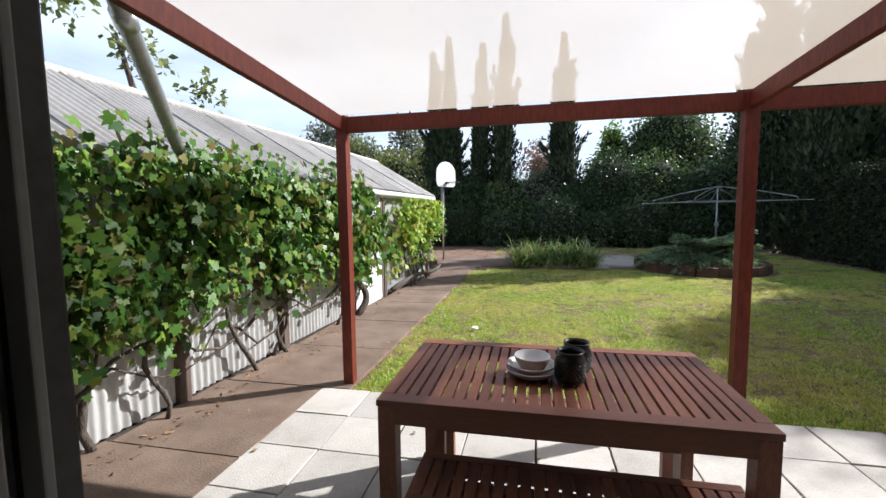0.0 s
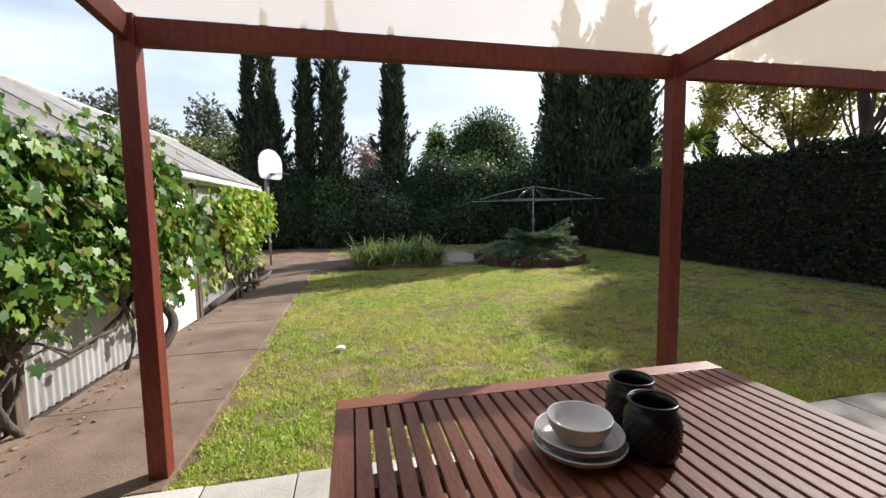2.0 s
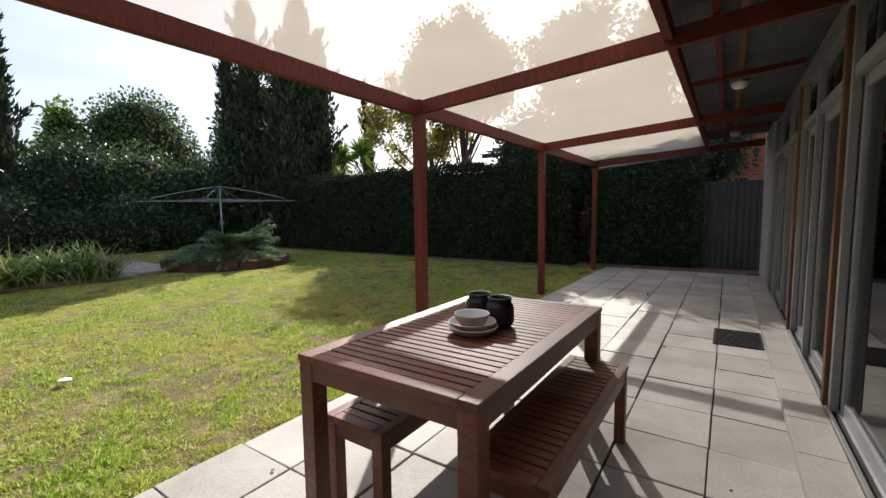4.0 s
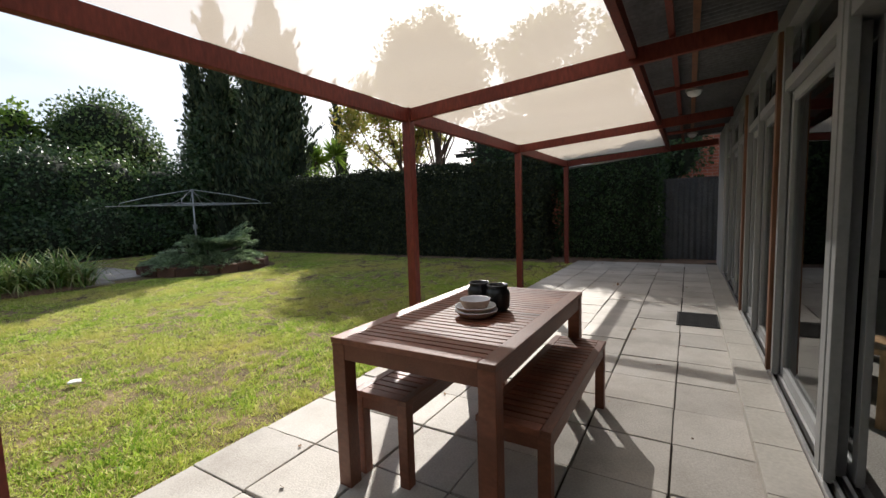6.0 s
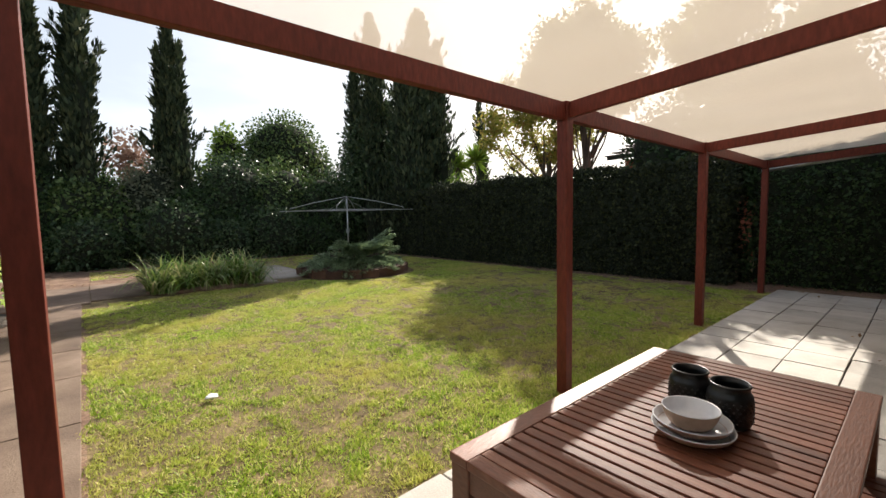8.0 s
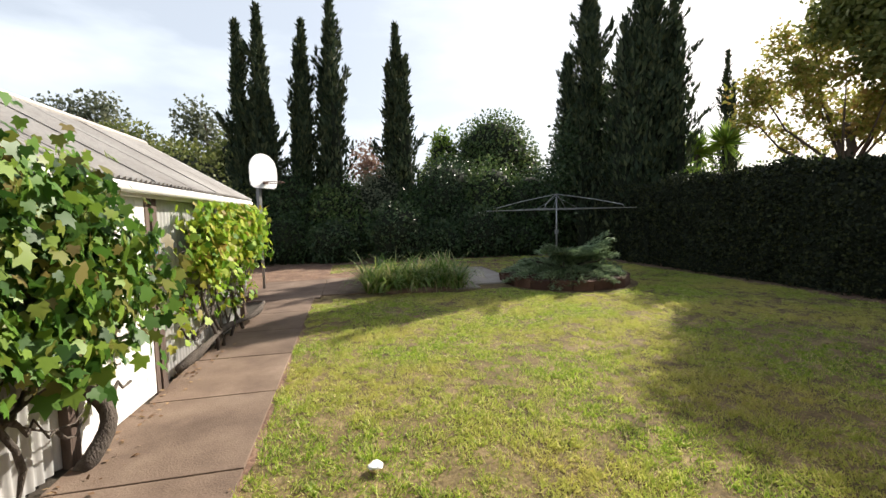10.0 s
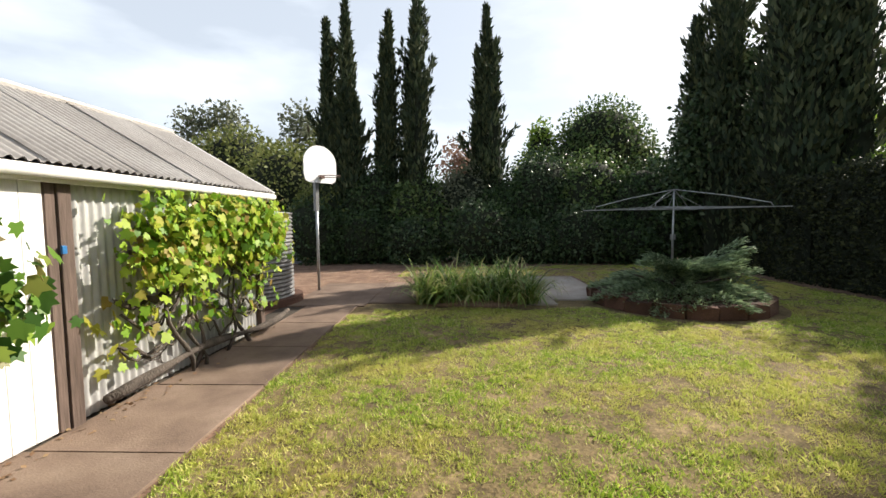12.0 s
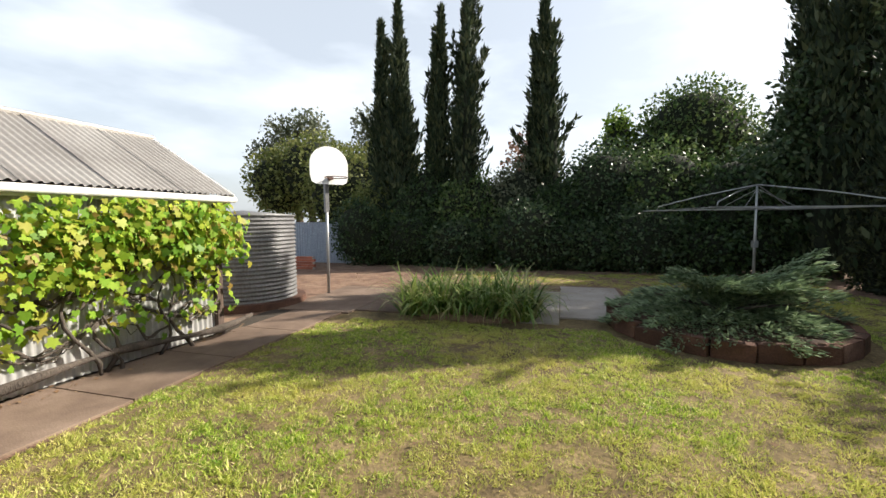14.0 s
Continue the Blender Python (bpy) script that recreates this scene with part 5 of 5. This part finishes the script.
def plume(start, end, arch, width, m_):
    """One flat drooping spray of foliage from start to end."""
    d = np.array(end) - np.array(start)
    flat = unit(np.array((d[0], d[1], 0.0)))
    cross = np.array((-flat[1], flat[0], 0.0))
    t = rng.random(m_) ** 0.75
    wdt = width * np.sin(np.pi * np.clip(t * 0.93 + 0.04, 0, 1)) ** 0.55 + 0.02
    side = rng.uniform(-1, 1, m_) * wdt
    # fronds branch off along the plume, which leaves a toothed edge
    tooth = 0.72 + 0.28 * np.sin(t * 34 + np.sign(side) * 1.3)
    side = side * tooth
    c = np.array(start) + d * t[:, None] + cross * side[:, None]
    c[:, 2] += arch * np.sin(np.pi * t) - 0.35 * np.abs(side) + rng.normal(0, 0.022, m_)
    P.append(c)
    Y.append(flat * 1.0 + cross * (side / width * 0.9)[:, None] + np.array((0, 0, 0.25)) + rng.normal(size=(m_, 3)) * 0.25)
    N.append(np.tile((0, 0, 1.0), (m_, 1)) + rng.normal(size=(m_, 3)) * 0.4)


for k in range(40):
    a = 2 * math.pi * (k * 0.618 % 1)
    L = rng.uniform(1.2, 1.66) - (0.16 if math.cos(a) > 0.3 else 0)
    plume((0.2 * math.cos(a), 0.2 * math.sin(a), 0.1), (L * math.cos(a), L * math.sin(a), rng.uniform(-0.16, 0.06)), rng.uniform(0.06, 0.2), rng.uniform(0.2, 0.32), 420)
for k in range(9):
    a = 2 * math.pi * (k * 0.618 % 1)
    L = rng.uniform(0.8, 1.25)
    plume((0.0, 0.0, 0.2), (L * math.cos(a) + 0.1, L * math.sin(a) * 0.8, rng.uniform(0.25, 0.46)), rng.uniform(0.05, 0.16), rng.uniform(0.2, 0.3), 480)
# the two high sweeps
for k in range(9):
    e = rng.normal(0, 0.12, 3)
    plume((0.1, -0.1, 0.3), (1.08 - 0.07 * k + e[0], -0.4 + 2 * e[1], 0.84 - 0.045 * k + 0.3 * e[2]), 0.04, 0.26, 520)
for k in range(6):
    e = rng.normal(0, 0.12, 3)
    plume((0.0, -0.1, 0.3), (-0.75 + 0.08 * k + e[0], -0.4 + 2 * e[1], 0.66 - 0.05 * k + 0.3 * e[2]), 0.12, 0.24, 480)
for k in range(8):
    e = rng.normal(0, 0.15, 3)
    plume((-0.3, 0.0, 0.4), (-0.1 + 0.13 * k + e[0], -0.55 + 2 * e[1], 0.5 + 0.3 * e[2]), 0.1, 0.26, 420)
P, Y, N = np.concatenate(P), np.concatenate(Y), np.concatenate(N)
P[:, 2] = np.maximum(P[:, 2], -0.15)
scatter("foliage", SPRAY, P, frames_of(Y, N), 0.09 * rng.uniform(0.6, 1.3, len(P)), JUNI, juni, wide=1.0)
for k in range(9):
    a = 2 * math.pi * k / 9
    part("branch", tube([(0, 0, 0), (0.4 * math.cos(a), 0.4 * math.sin(a), 0.18), (0.95 * math.cos(a), 0.95 * math.sin(a), 0.34)], [0.04, 0.025, 0.01], 6), BARK, juni)

# ---- lawn, litter ----
def lawn_ok(x, y):
    on = (x > -1.36 + 0.03 * np.sin(y * 9)) & (y > 3.42 + 0.02 * np.sin(x * 11)) & (x < 8.05)
    back = y < np.where(x < -1.0, 11.0, 11.45 + 0.12 * np.sin(x * 3))
    bed_ = (x - 4.4) ** 2 + (y - 12.05) ** 2 > 1.66 ** 2
    far_ = ((x > 3.5) & (y < 18.2) & (y > 11)) | ((x > -1.2) & (y > 15.55) & (y < 17.9))
    return on & bed_ & (back | far_)


n = 86000
tx, ty = rng.uniform(-1.45, 8.1, n), 3.35 + 15 * rng.random(n) ** 1.3
thin = np.array([0.4 * noise.noise((x * 0.9, y * 0.9, 0.3)) + 0.5 * noise.noise((x * 3.1, y * 3.1, 7.7)) + 0.75 * noise.noise((x * 9, y * 9, 4.1)) for x, y in zip(tx, ty)])
thin -= 0.3 * np.clip((tx - 3.2) / 4, 0, 1) * np.clip((10 - ty) / 3, 0, 1)          # worn towards the hedge
keep = rng.random(n) < np.clip(0.95 + 1.5 * thin, 0.08, 1)
tx, ty, thin = tx[keep], ty[keep], thin[keep]
per = 13
gx, gy = np.repeat(tx, per) + rng.normal(0, 0.026, len(tx) * per), np.repeat(ty, per) + rng.normal(0, 0.026, len(tx) * per)
tall = np.repeat(rng.uniform(0.6, 1.35, len(tx)) * (1 + 0.8 * np.clip(thin, -0.5, 0.6)), per)
way_ = np.repeat(rng.normal(0, 0.45, (len(tx), 2)), per, 0)
ok = lawn_ok(gx, gy)
gx, gy, tall, way_ = gx[ok], gy[ok], tall[ok], way_[ok]
n = len(gx)
up = unit(np.stack([way_[:, 0] + rng.normal(0, 0.4, n), way_[:, 1] + rng.normal(0, 0.4, n), np.ones(n) * 0.75], -1))
hgt = rng.uniform(0.018, 0.038, n) * tall
lawn = scatter("lawn_grass", BLADE, np.stack([gx, gy, np.full(n, -0.014)], -1), frames_of(up, rng.normal(size=(n, 3))), hgt, GRASS, wide=0.24)
tagged(lawn, "short patchy green and straw-coloured lawn grass", "grass", kind="stuff")
n = 5200
lx, ly = rng.uniform(-8, 11, n), rng.uniform(14.4, 18.9, n)
lx[:900], ly[:900] = rng.uniform(7.9, 9.2, 900), rng.uniform(2.5, 14, 900)
lx[900:1300], ly[900:1300] = rng.normal(-2.35, 0.1, 400), rng.uniform(0, 10.5, 400)
lx[1300:1500], ly[1300:1500] = rng.uniform(-2.4, 7.5, 200), rng.uniform(0.9, 10, 200)
nn = unit(rng.normal(size=(n, 3)) * 0.3 + np.array([0, 0, 1]))
lit = scatter("leaf_litter", DIAMOND, np.stack([lx, ly, np.full(n, 0.022)], -1), frames_of(rng.normal(size=(n, 3)) * np.array([1, 1, 0.15]), nn), rng.uniform(0.02, 0.055, n), LITTER)
tagged(lit, "dry brown leaves scattered on the earth and paths", "leaf litter", kind="stuff")

# ---- path slabs ----
path = tagged(part("path", box(-2.72, -3, -0.05, -1.46, 11.6, 0.0), JOINT), "stained concrete path of poured slabs beside the shed", "path", kind="structure")
edges = [-3, -1.5, 0, 1.2, 2.33, 3.4, 4.47, 5.65, 6.9, 8.03, 9.2, 10.4, 11.62]
for a, c in zip(edges, edges[1:]):
    right = -1.62 if c < 3.5 else -1.38
    left = -2.68 + 0.04 * ((a + c) / 2 - 2.7) + 0.06
    part("slab", box(left, a + 0.006, -0.04, right, c - 0.006, 0.012 + 0.004 * rng.random(), 0.006), PATHM, path)
for x0, x1, y0, y1 in ((-2.7, -1.25, 11.632, 14.3), (-1.238, 0.9, 11.9, 14.4), (0.912, 2.2, 11.75, 14.6), (2.212, 3.4, 12.2, 15.4)):
    part("slab", box(x0, y0, -0.04, x1, y1, 0.012 + 0.004 * rng.random(), 0.006), PALESLAB if x0 > 0.9 else PATHM, path)

# ---- patio pavers ----
patio = tagged(part("patio", box(-1.64, 0.74, -0.06, 8.35, 3.395, -0.004), JOINT), "patio of square concrete pavers", "patio", kind="structure")
PAVE_X, PAVE_Y = 0.455, 0.444
base = None
for i in range(22):
    for j in range(6):
        x, y = -1.64 + (i + 0.5) * PAVE_X, 3.40 - (j + 0.5) * PAVE_Y
        if base is None:
            base = part("paver", box(-0.222, -0.2165, -0.045, 0.222, 0.2165, 0.0, 0.005), PAVER, patio)
            ob = base
        else:
            ob = new("paver", base.data)
            ob.parent = patio
        ob.matrix_basis = pose(x + rng.normal() * 0.002, y + rng.normal() * 0.002, 0.011 + rng.normal() * 0.002, rng.normal() * 0.25, rng.normal() * 0.25, rng.normal() * 0.35)
